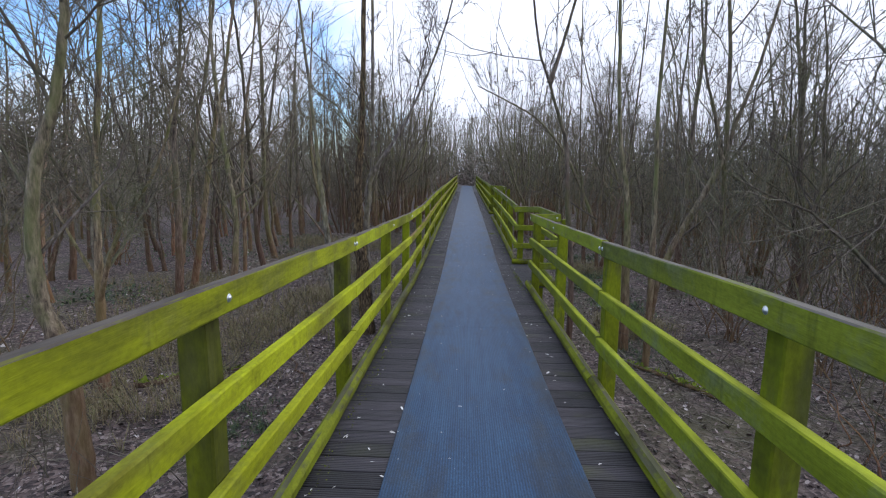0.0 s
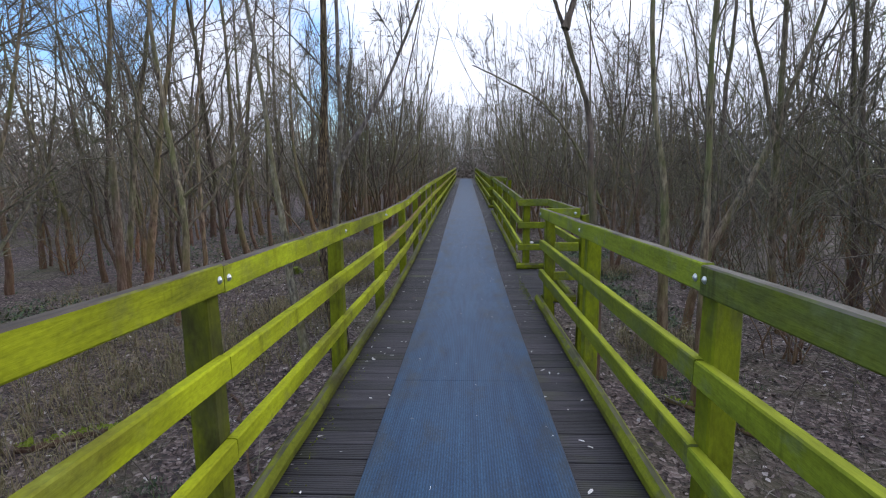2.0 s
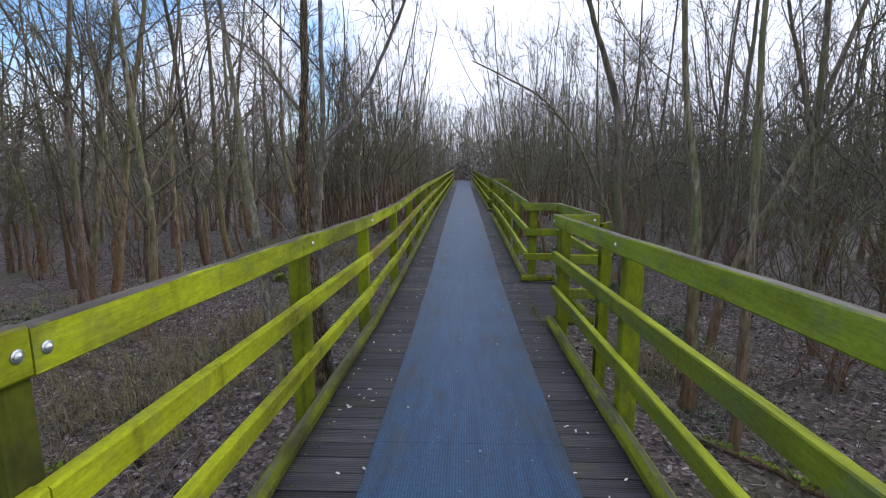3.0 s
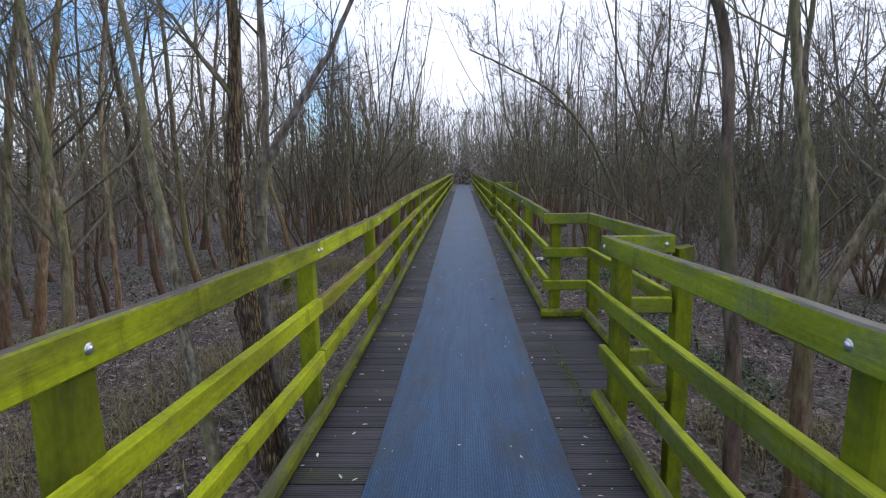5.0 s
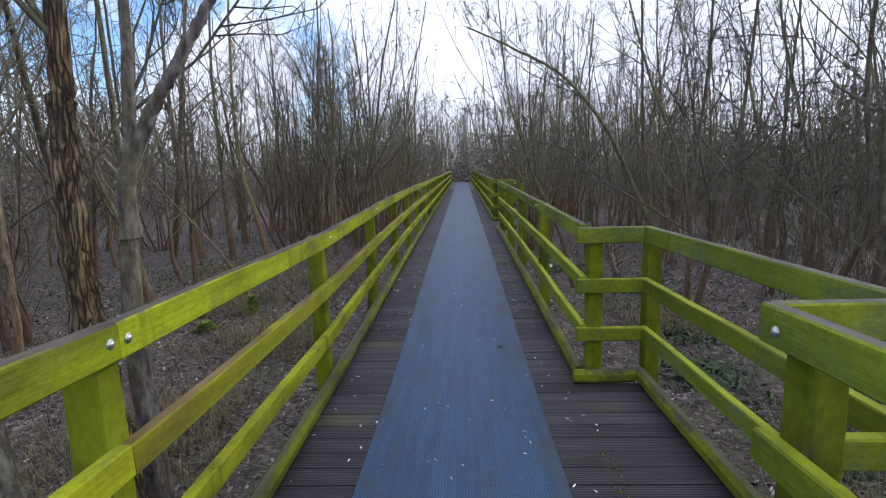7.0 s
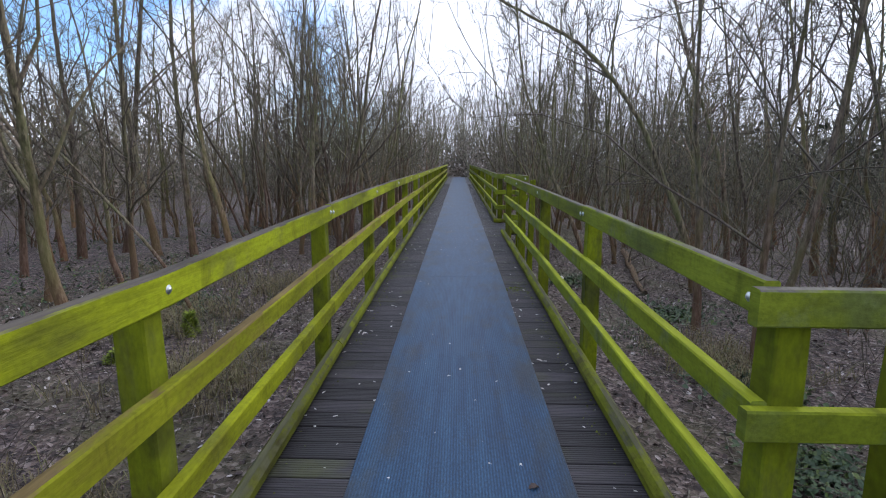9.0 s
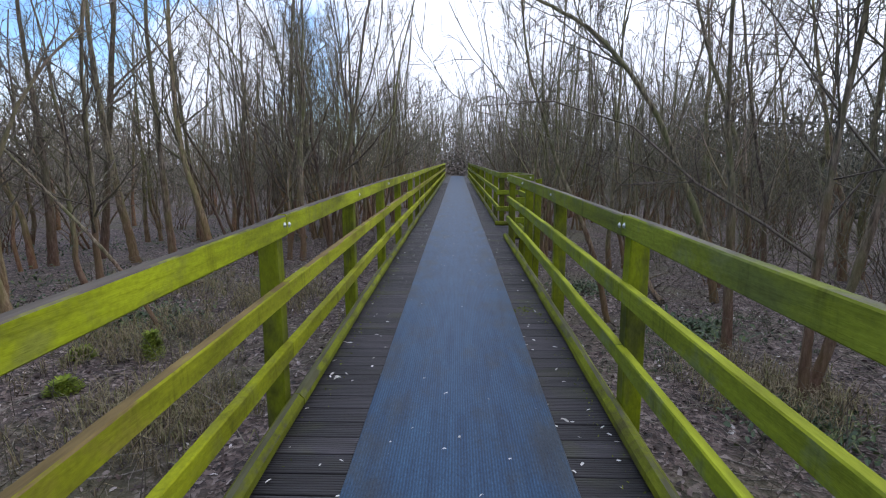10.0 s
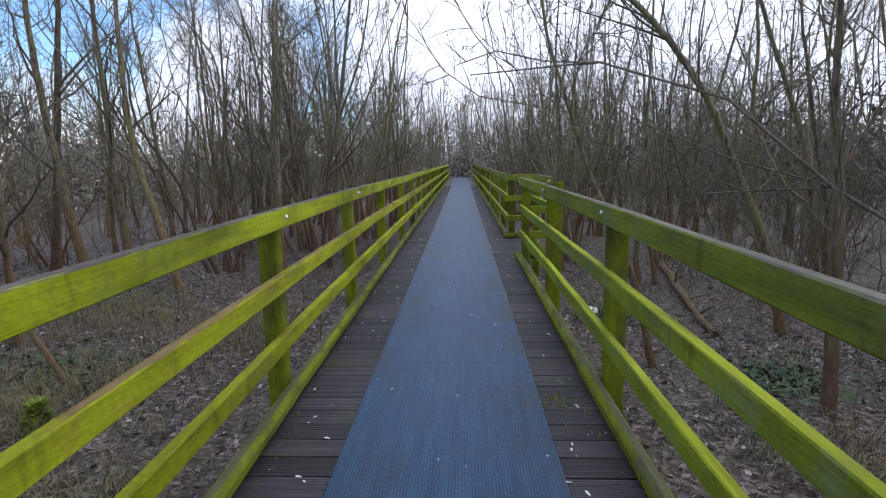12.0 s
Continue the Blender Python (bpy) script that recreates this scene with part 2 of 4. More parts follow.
TWIG = material("twig_bark", bark((0.055, 0.045, 0.039), (0.14, 0.116, 0.10), (0.25, 0.21, 0.18), (0.125, 0.13, 0.065)))


def ground_look(nodes, links, shader):
    leaf = nodes.new("ShaderNodeTexVoronoi")
    leaf.inputs["Scale"].default_value = 26.0
    co = nodes.new("ShaderNodeTexCoord")
    warp = nodes.new("ShaderNodeTexNoise")
    warp.inputs["Scale"].default_value, warp.inputs["Detail"].default_value = 9.0, 3.0
    links.new(co.outputs["Object"], warp.inputs["Vector"])
    mixv = nodes.new("ShaderNodeMix")
    mixv.data_type = "VECTOR"
    mixv.inputs[0].default_value = 0.12
    links.new(co.outputs["Object"], mixv.inputs[4])
    links.new(warp.outputs["Color"], mixv.inputs[5])
    links.new(mixv.outputs[1], leaf.inputs["Vector"])
    sep = nodes.new("ShaderNodeSeparateColor")
    links.new(leaf.outputs["Color"], sep.inputs[0])
    col = ramp_node(nodes, links, sep.outputs[0], [(0.0, (0.02, 0.014, 0.014)), (0.45, (0.08, 0.057, 0.052)), (0.8, (0.16, 0.118, 0.106)), (1.0, (0.30, 0.25, 0.23))])
    wide = noise_node(nodes, links, 0.55, 5.0, seed=False)
    col = blend(nodes, links, ramp_node(nodes, links, wide, [(0.5, (0, 0, 0)), (0.66, (0.75, 0.75, 0.75))]), col, (0.085, 0.08, 0.035))
    dark = noise_node(nodes, links, 2.4, 5.0, seed=False)
    col = blend(nodes, links, 0.8, col, ramp_node(nodes, links, dark, [(0.3, (0.45, 0.42, 0.42)), (0.65, (1.1, 1.1, 1.1))]), "MULTIPLY")
    links.new(col, shader.inputs["Base Color"])
    shader.inputs["Roughness"].default_value = 0.8
    bump(nodes, links, shader, leaf.outputs["Distance"], 0.8, 0.03)


GROUND = material("leaf_litter_ground", ground_look)


def island_colours(stops, rough):
    def build(nodes, links, shader):
        geo = nodes.new("ShaderNodeNewGeometry")
        col = ramp_node(nodes, links, geo.outputs["Random Per Island"], stops)
        links.new(blend(nodes, links, 0.5, col, ramp_node(nodes, links, noise_node(nodes, links, 40.0, 3.0), [(0.3, (0.6, 0.6, 0.6)), (0.7, (1.2, 1.2, 1.2))]), "MULTIPLY"), shader.inputs["Base Color"])
        shader.inputs["Roughness"].default_value = rough
    return build


# the last, near-white stop paints the litter's sparkle onto a few leaves
LITTER = material("dead_leaves", island_colours([(0.0, (0.034, 0.022, 0.021)), (0.4, (0.085, 0.057, 0.05)), (0.72, (0.19, 0.138, 0.122)), (0.93, (0.35, 0.30, 0.28)), (1.0, (0.6, 0.57, 0.56))], 0.6))
STRAW = material("dry_grass", island_colours([(0.0, (0.13, 0.10, 0.055)), (0.6, (0.24, 0.195, 0.115)), (1.0, (0.19, 0.20, 0.07))], 0.8))
THICKET_PALE = material("withered_leaf", island_colours([(0.0, (0.08, 0.074, 0.055)), (0.4, (0.17, 0.148, 0.118)), (0.8, (0.27, 0.225, 0.19)), (1.0, (0.36, 0.31, 0.27))], 0.7))
THICKET = material("evergreen_leaf", island_colours([(0.0, (0.022, 0.030, 0.018)), (0.4, (0.05, 0.058, 0.034)), (0.8, (0.095, 0.085, 0.058)), (1.0, (0.16, 0.13, 0.10))], 0.6))
GREEN = material("undergrowth_leaf", island_colours([(0.0, (0.03, 0.055, 0.025)), (0.6, (0.05, 0.09, 0.04)), (1.0, (0.10, 0.14, 0.03))], 0.5))
SPECK = material("pale_debris", island_colours([(0.0, (0.45, 0.43, 0.4)), (1.0, (0.82, 0.82, 0.82))], 0.6))


# ---------------------------------------------------------------- mesh helpers
def mesh_from(name, verts, faces, material_, smooth=False):
    """verts (n,3) and faces (m,k) arrays, all faces with k corners."""
    verts, faces = np.asarray(verts, dtype=np.float32), np.asarray(faces, dtype=np.int32)
    me = bpy.data.meshes.new(name)
    m, k = faces.shape
    me.vertices.add(len(verts))
    me.vertices.foreach_set("co", verts.ravel())
    me.loops.add(m * k)
    me.loops.foreach_set("vertex_index", faces.ravel())
    me.polygons.add(m)
    me.polygons.foreach_set("loop_start", np.arange(0, m * k, k, dtype=np.int32))
    me.polygons.foreach_set("use_smooth", np.full(m, smooth))
    me.update(calc_edges=True)
    me.materials.append(material_)
    return me


def child(name, mesh, parent, m=None, label=""):
    ob = new(name, mesh)
    ob.parent = parent
    if m is not None:
        ob.matrix_basis = m
    return tagged(ob, label)


def part(name, bm, material_, parent, label="", m=None):
    me = bpy.data.meshes.new(name)
    bm.to_mesh(me)
    bm.free()
    me.materials.append(material_)
    return child(name, me, parent, m, label)


def sweep(name, points, half_w, half_h, bevel, material_, wobble=0.0, caps=True, seed=0):
    """A bevelled timber swept along points; its section stands upright and square to the run."""
    rnd = random.Random(seed)
    w, h, b = half_w, half_h, bevel
    section = [(-w + b, -h), (w - b, -h), (w, -h + b), (w, h - b), (w - b, h), (-w + b, h), (-w, h - b), (-w, -h + b)]
    verts, faces = [], []
    n = len(points)
    for i, p in enumerate(points):
        p = Vector(p)
        a, c = Vector(points[max(i - 1, 0)]), Vector(points[min(i + 1, n - 1)])
        run = (c - a).normalized()
        side = run.cross(Vector((0, 0, 1))).normalized()
        up = Vector((0, 0, 1))
        dx, dz = rnd.uniform(-wobble, wobble), rnd.uniform(-wobble, wobble)
        for u, v in section:
            e = wobble * 0.5
            verts.append(p + side * (u + dx + rnd.uniform(-e, e)) + up * (v + dz + rnd.uniform(-e, e)))
    for i in range(n - 1):
        for j in range(8):
            k = (j + 1) % 8
            faces.append((i * 8 + j, (i + 1) * 8 + j, (i + 1) * 8 + k, i * 8 + k))
    me = bpy.data.meshes.new(name)
    ends = [tuple(range(8)), tuple(reversed(range((n - 1) * 8, n * 8)))]
    me.from_pydata([tuple(v) for v in verts], [], faces + ends)
    me.materials.append(material_)
    return me


# ---------------------------------------------------------------- plan
PROFILE = [(-14.0, 0.75), (-2.0, 0.26), (1.0, 0.135), (3.0, 0.040), (6.8, -0.085), (9.1, -0.10), (11.0, -0.05), (13.1, -0.008), (16.0, 0.03), (19.5, 0.05), (51.0, 0.33)]
GROUND_Z = -1.2
END = 50.6


def deck(y):
    for (ya, za), (yb, zb) in zip(PROFILE, PROFILE[1:]):
        if y <= yb:
            return za + (zb - za) * (y - ya) / (yb - ya)
    return PROFILE[-1][1]


def ground(x, y):
    swell = noise.noise((x * 0.16, y * 0.16, 3.1)) * 0.16 + noise.noise((x * 0.7, y * 0.7, 7.7)) * 0.045
    rise = max(0.0, (y - 40.0) / 10.0)
    near = 1 / (1 + math.exp(min(abs(x) - 3.5, 20) * 1.2))
    return GROUND_Z + swell + min(rise, 1.0) ** 2 * 1.45 * near + max(0.0, -2 - y) * 0.03


POSTS_L = [-4.9, -2.95, -0.98, 0.98, 2.94, 4.87, 6.82, 9.05, 11.09, 13.09] + [15.1 + 2.0 * i for i in range(18)]
JOINTS = {-4.9, -0.98, 2.94, 6.82, 11.09} | {15.1 + 4.0 * i for i in range(9)}
RAIL_X, RAIL_T, POST_W = 0.88, 0.048, 0.105
RAIL_HEIGHTS = [(1.055, 0.055), (0.70, 0.049), (0.355, 0.048)]
BAYS = [(6.82, 9.04), (17.1, 19.1)]
BAY_X = 1.30
SAG = 0.01
KERB_W, KERB_H = 0.040, 0.046


# ---------------------------------------------------------------- ground
def make_ground():
    def grid(xs, ys, zf):
        v = np.array([(x, y, zf(x, y)) for y in ys for x in xs])
        nx = len(xs)
        f = [(j * nx + i, j * nx + i + 1, (j + 1) * nx + i + 1, (j + 1) * nx + i) for j in range(len(ys) - 1) for i in range(nx - 1)]
        return v, f
    core_x = list(np.arange(-16, 16.01, 0.25))
    core_y = list(np.arange(-6, 56.01, 0.3))
    xs = [-900, -300, -120, -60, -40, -28, -20] + core_x + [20, 28, 40, 60, 120, 300, 900]
    ys = [-900, -300, -100, -40, -20, -10] + core_y + [62, 72, 90, 130, 300, 900]
    v, f = grid(xs, ys, ground)
    tagged(new("ground", mesh_from("ground", v, f, GROUND, True)), "woodland floor of brown leaf litter and thin moss", "ground", kind="structure")


make_ground()


# ---------------------------------------------------------------- boardwalk deck
def plank_mesh(x0, x1, pitch):
    """A grooved deck board: ridges run along it, the ends are square."""
    d, ridges = pitch - 0.011, 8
    prof = [(0.0, -0.04), (0.0, -0.004)]
    for i in range(ridges):
        a, b = d * i / ridges, d * (i + 1) / ridges
        g = (b - a) * 0.22
        prof += [(a + g, 0.0), (b - g, 0.0)]
        if i < ridges - 1:
            prof += [(b, -0.005)]
    prof += [(d, -0.004), (d, -0.04)]
    n = len(prof)
    verts = [(x0, y, z) for y, z in prof] + [(x1, y, z) for y, z in prof]
    faces = [(i, n + i, n + (i + 1) % n, (i + 1) % n) for i in range(n)]
    me = bpy.data.meshes.new("plank")
    me.from_pydata(verts, [], faces + [tuple(range(n)), tuple(reversed(range(n, 2 * n)))])
    me.materials.append(PLANK)
    return me


# ---------------------------------------------------------------- railings
def bolt_mesh():
    bm = bmesh.new()
    bmesh.ops.create_cone(bm, cap_ends=True, segments=12, radius1=0.019, radius2=0.019, depth=0.003, matrix=pose(0, 0, 0.0015))
    bmesh.ops.create_uvsphere(bm, u_segments=10, v_segments=6, radius=0.0135, matrix=pose(0, 0, 0.003) @ Matrix.Diagonal((1, 1, 0.75, 1)))
    me = bpy.data.meshes.new("bolt")
    bm.to_mesh(me)
    bm.free()
    me.materials.append(STEEL)
    for p in me.polygons:
        p.use_smooth = True
    return me


BOLT = bolt_mesh()


def post_mesh(seed):
    """A square sawn post with chamfered arrises, drying cracks and a weathered top; stands from 0 to 1 along z, scaled when set."""
    rnd = random.Random(seed)
    w, b = POST_W / 2, 0.007
    ring = [(-w + b, -w), (w - b, -w), (w, -w + b), (w, 0.006), (w - 0.012, 0.0), (w, -0.006 + 0.014), (w, w - b), (w - b, w), (-w + b, w), (-w, w - b), (-w, -w + b)]
    levels = 9
    verts, faces = [], []
    for i in range(levels):
        t = i / (levels - 1)
        sx, sy = rnd.uniform(-0.003, 0.003), rnd.uniform(-0.003, 0.003)
        k = 0.94 if i == levels - 1 else 1.0
        for x, y in ring:
            verts.append((x * k + sx, y * k + sy, t + (0.004 * x / w if i == levels - 1 else 0)))
    n = len(ring)
    for i in range(levels - 1):
        for j in range(n):
            k = (j + 1) % n
            faces.append((i * n + j, i * n + k, (i + 1) * n + k, (i + 1) * n + j))
    faces += [tuple(reversed(range(n))), tuple(range((levels - 1) * n, levels * n))]
    me = bpy.data.meshes.new("post")
    me.from_pydata(verts, [], faces)
    me.materials.append(POST)
    return me


POST_MESHES = [post_mesh(s) for s in range(5)]
counter = [0]


def set_post(parent, x, y, facing, top=None):
    counter[0] += 1
    rnd = random.Random(counter[0])
    z0 = ground(x, y) - 0.25
    z1 = deck(y) + (1.06 if top is None else top)
    m = pose(x, y, z0, rnd.uniform(-0.5, 0.5), rnd.uniform(-0.5, 0.5), facing + rnd.uniform(-1.5, 1.5)) @ Matrix.Diagonal((1, 1, z1 - z0, 1))
    return child("post", POST_MESHES[counter[0] % 5], parent, m)


def run_points(x, ys, height, end=None):
    pts = []
    for a, b in zip(ys, ys[1:]):
        k = max(2, round((b - a) / 0.5))
        pts += [(x, a + (b - a) * i / k, deck(a) + (deck(b) - deck(a)) * i / k + height) for i in range(k)]
    return pts + [(x, ys[-1], deck(ys[-1]) + height)]


def rails_along(parent, side, ys, x=RAIL_X, start_over=0.0, end_over=0.0):
    """Three rails and a kerb on one side of the walk through the posts at ys, jointed over the posts in JOINTS. Returns the top rails."""
    tops = []
    cuts = [i for i, y in enumerate(ys) if i in (0, len(ys) - 1) or y in JOINTS]
    for a, b in zip(cuts, cuts[1:]):
        stretch = ys[a:b + 1]
        lo = stretch[0] - (start_over if a == 0 else -0.002)
        hi = stretch[-1] + (end_over if b == len(ys) - 1 else -0.002)
        line = [lo] + stretch[1:-1] + [hi]
        for level, (h, half) in enumerate(RAIL_HEIGHTS):
            counter[0] += 1
            worn = level == 0
            # the right side takes the copies with shade in their colour
            wood = (RAIL_WORN if worn else RAIL_STAINED if level == 1 and lo > 6 else RAIL) if side < 0 else (RAIL_SHADE_WORN if worn else RAIL_SHADE)
            jit = random.Random(counter[0]).uniform(-0.006, 0.006)
            made = child("rail", sweep("rail", run_points(side * (x + RAIL_T / 2), line, h + jit), RAIL_T / 2, half, 0.006, wood, 0.0018, seed=counter[0]), parent)
            if level == 0:
                tops.append((lo, hi, made))
        counter[0] += 1
        child("kerb", sweep("kerb", run_points(side * (x - 0.004), line, KERB_H + 0.008), KERB_W, KERB_H, 0.026, KERB, 0.003, seed=counter[0]), parent)
    return tops


def bolts_at(rail, x, y, z, turn):
    child("bolt", BOLT, rail, pose(x, y, z, 0, 0, turn) @ pose(0, 0, 0, 0, 90, 0) @ Matrix.Scale(0.8, 4), "galvanised dome-headed bolt")


def straight_run(name, side, ys, label, start_over=0.0, end_over=0.0):
    thing = tagged(new(name), label, "railing", "boardwalk railings")
    tops = rails_along(thing, side, ys, start_over=start_over, end_over=end_over)
    for i, y in enumerate(ys):
        set_post(thing, side * (RAIL_X + RAIL_T + POST_W / 2), y, 0 if side > 0 else 180)
        joint = y in JOINTS and 0 < i < len(ys) - 1
        if y < 30:
            for off in ((-0.036, 0.036) if joint else (0.0,)):
                rail = next(r for lo, hi, r in tops if lo - 0.01 <= y + off <= hi + 0.01)
                bolts_at(rail, side * RAIL_X, y + off, deck(y) + 1.055 - off * 0.08, 180 if side > 0 else 0)
    return thing


straight_run("railing", -1, POSTS_L, "three-rail timber railing bright with green algae along the boardwalk", end_over=0.06)
RIGHT = [[y for y in POSTS_L if y <= 6.82], [9.04] + [y for y in POSTS_L if 9.1 <= y <= 17.1], [y for y in POSTS_L if y >= 19.1]]
for i, ys in enumerate(RIGHT):
    straight_run("railing", 1, ys, "three-rail timber railing with green algae, coloured duller as the less lit side", start_over=0.06 if i else 0.0, end_over=0.075)


def bay_railing(ya, yb):
    """A passing bay: the railing steps out, runs along and steps back in."""
    thing = tagged(new("bay_railing"), "mossy timber railing stepping out round a passing bay", "railing", "boardwalk railings")
    near, far = ya + POST_W / 2 + RAIL_T / 2 + 0.012, yb - POST_W / 2 - RAIL_T / 2 - 0.002
    for h, half in RAIL_HEIGHTS:
        drop = 0.0 if h > 1 else -0.035
        # the bay uses the shade-coloured copies as well
        wood = RAIL_SHADE_WORN if h > 1 else RAIL_SHADE
        counter[0] += 1
        za, zb = deck(near) + h + drop, deck(far) + h - SAG
        outer = child("rail", sweep("rail", [(RAIL_X + 0.045, near, za), (1.1, near, za), (BAY_X + 0.03, near, za)], RAIL_T / 2, half, 0.006, wood, 0.0015, seed=counter[0]), thing)
        child("rail", sweep("rail", [(RAIL_X - 0.03, far, zb), (1.1, far, zb), (BAY_X - 0.001, far, zb)], RAIL_T / 2, half, 0.006, wood, 0.0015, seed=counter[0] + 500), thing)
        y0, y1 = near + RAIL_T / 2 + 0.004, far + RAIL_T / 2
        line = [(BAY_X + RAIL_T / 2, y0 + (y1 - y0) * i / 4, deck(near) + h + (deck(far) - SAG - deck(near)) * i / 4) for i in range(5)]
        child("rail", sweep("rail", line, RAIL_T / 2, half, 0.006, wood, 0.0018, seed=counter[0] + 900), thing)
        if h > 1:
            bolts_at(outer, BAY_X - 0.02, near - RAIL_T / 2, deck(near) + 1.055, -90)
    k = KERB_H + 0.004
    child("kerb", sweep("kerb", [(RAIL_X + 0.04, near, deck(near) + k), (1.1, near, deck(near) + k), (BAY_X + 0.02, near, deck(near) + k)], KERB_W, KERB_H, 0.024, KERB, 0.003, seed=5), thing)
    child("kerb", sweep("kerb", [(RAIL_X - 0.055, far - 0.04, deck(far) + k), (1.1, far - 0.04, deck(far) + k), (BAY_X - 0.05, far - 0.04, deck(far) + k)], KERB_W, KERB_H, 0.024, KERB, 0.003, seed=6), thing)
    child("kerb", sweep("kerb", run_points(BAY_X - 0.005, [near + 0.05, far - 0.003], k), KERB_W, KERB_H, 0.024, KERB, 0.003, seed=7), thing)
    set_post(thing, BAY_X + RAIL_T + POST_W / 2, yb, 0, top=1.04)
    set_post(thing, BAY_X + RAIL_T + POST_W / 2 + 0.003, near + 0.03, 0, top=1.03)
    return thing


for ya, yb in BAYS:
    bay_railing(ya, yb)


# ---------------------------------------------------------------- trees
def tube(V, F, pts, radii, sides, ridges=None):
    """Adds a tapering tube along pts to the lists V, F."""
    p = np.asarray(pts, dtype=float)
    n = len(p)
    d = np.gradient(p, axis=0)
    d /= np.linalg.norm(d, axis=1, keepdims=True) + 1e-9
    ref = np.array((1.0, 0.2, 0.1)) if abs(d[0][2]) > 0.6 else np.array((0.1, 0.2, 1.0))
    u = np.cross(d, ref)
    u /= np.linalg.norm(u, axis=1, keepdims=True) + 1e-9
    w = np.cross(d, u)
    a = np.arange(sides) * 2 * np.pi / sides
    r = np.asarray(radii)[:, None, None] * (1 if ridges is None else ridges[:, :, None])
    ring = p[:, None, :] + r * (u[:, None, :] * np.cos(a)[None, :, None] + w[:, None, :] * np.sin(a)[None, :, None])
    V.append(ring.reshape(-1, 3))
    i, j = np.meshgrid(np.arange(n - 1), np.arange(sides), indexing="ij")
    k = (j + 1) % sides
    F.append(np.stack((i * sides + j, i * sides + k, (i + 1) * sides + k, (i + 1) * sides + j), axis=-1).reshape(-1, 4))


def join(V, F):
    """All the tubes of V, F as one array of corners and one of faces."""
    starts = np.cumsum([0] + [len(v) for v in V[:-1]])
    return np.concatenate(V), np.concatenate([f + s for f, s in zip(F, starts)])


def wander(rng, start, direction, length, n, bend, lift):
    """A crooked line: it strays a little at every step and bends upward."""
    pts, d = [np.array(start, float)], np.array(direction, float)
    d /= np.linalg.norm(d)
    for _ in range(n):
        d = d + rng.normal(0, bend, 3) + np.array((0, 0, lift))
        d /= np.linalg.norm(d)
        pts.append(pts[-1] + d * length / n)
    return np.array(pts)


def along(pts, s):
    f = s * (len(pts) - 1)
    i = min(int(f), len(pts) - 2)
    return pts[i] + (pts[i + 1] - pts[i]) * (f - i), pts[i + 1] - pts[i]


def outward(rng, axis, angle):
    axis = axis / (np.linalg.norm(axis) + 1e-9)
    r = rng.normal(0, 1, 3)
    r -= axis * r.dot(axis)
    r /= np.linalg.norm(r) + 1e-9
    return axis * math.cos(angle) + r * math.sin(angle)


def crown_on(rng, V, F, stem, r0, limbs, twigs, fine, first=0.3, thick=1.0):
    """Crooked limbs, twigs and fine twigs growing from one stem."""
    length = np.linalg.norm(stem[-1] - stem[0])
    for _ in range(limbs):
        s = rng.uniform(first, 0.97)
        p, ax = along(stem, s)
        size = length * rng.uniform(0.18, 0.5) * (1.25 - s * 0.75)
        limb = wander(rng, p, outward(rng, ax, rng.uniform(0.35, 1.05)), size, 5, 0.22, 0.13)
        rl = max(0.008, r0 * (1 - s * 0.85) * rng.uniform(0.3, 0.6))
        tube(V, F, limb, np.linspace(rl, 0.005 * thick, 6), 3)
        for _ in range(twigs):
            q, ax2 = along(limb, rng.uniform(0.12, 1.0))
            tw = wander(rng, q, outward(rng, ax2, rng.uniform(0.4, 1.15)), size * rng.uniform(0.15, 0.5), 3, 0.28, 0.1)
            tube(V, F, tw, np.linspace(0.0072, 0.003, 4) * thick, 3)
            for _ in range(fine):
                q3, ax3 = along(tw, rng.uniform(0.1, 1.0))
                d3 = outward(rng, ax3, rng.uniform(0.4, 1.25)) + np.array((0, 0, 0.15))
                tube(V, F, np.array((q3, q3 + d3 * rng.uniform(0.12, 0.42))), (0.0044 * thick, 0.002 * thick), 3)


def spline(points, n):
    """A smooth line through a few points."""
    p = [np.array(q, float) for q in points]
    p = [2 * p[0] - p[1]] + p + [2 * p[-1] - p[-2]]
    res = []
    for i in range(1, len(p) - 2):
        for t in np.linspace(0, 1, n, endpoint=False):
            a, b, c, d = p[i - 1], p[i], p[i + 1], p[i + 2]
            res.append(0.5 * ((2 * b) + (c - a) * t + (2 * a - 5 * b + 4 * c - d) * t * t + (3 * b - a - 3 * c + d) * t ** 3))
    return np.array(res + [p[-2]])


def knobbly(rng, r0, r1, n, flare=0.35):
    s = np.linspace(0, 1, n)
    return (r0 + (r1 - r0) * s ** 0.85) * (1 + rng.normal(0, 0.03, n)) + r0 * flare * np.exp(-s * n * 0.5)


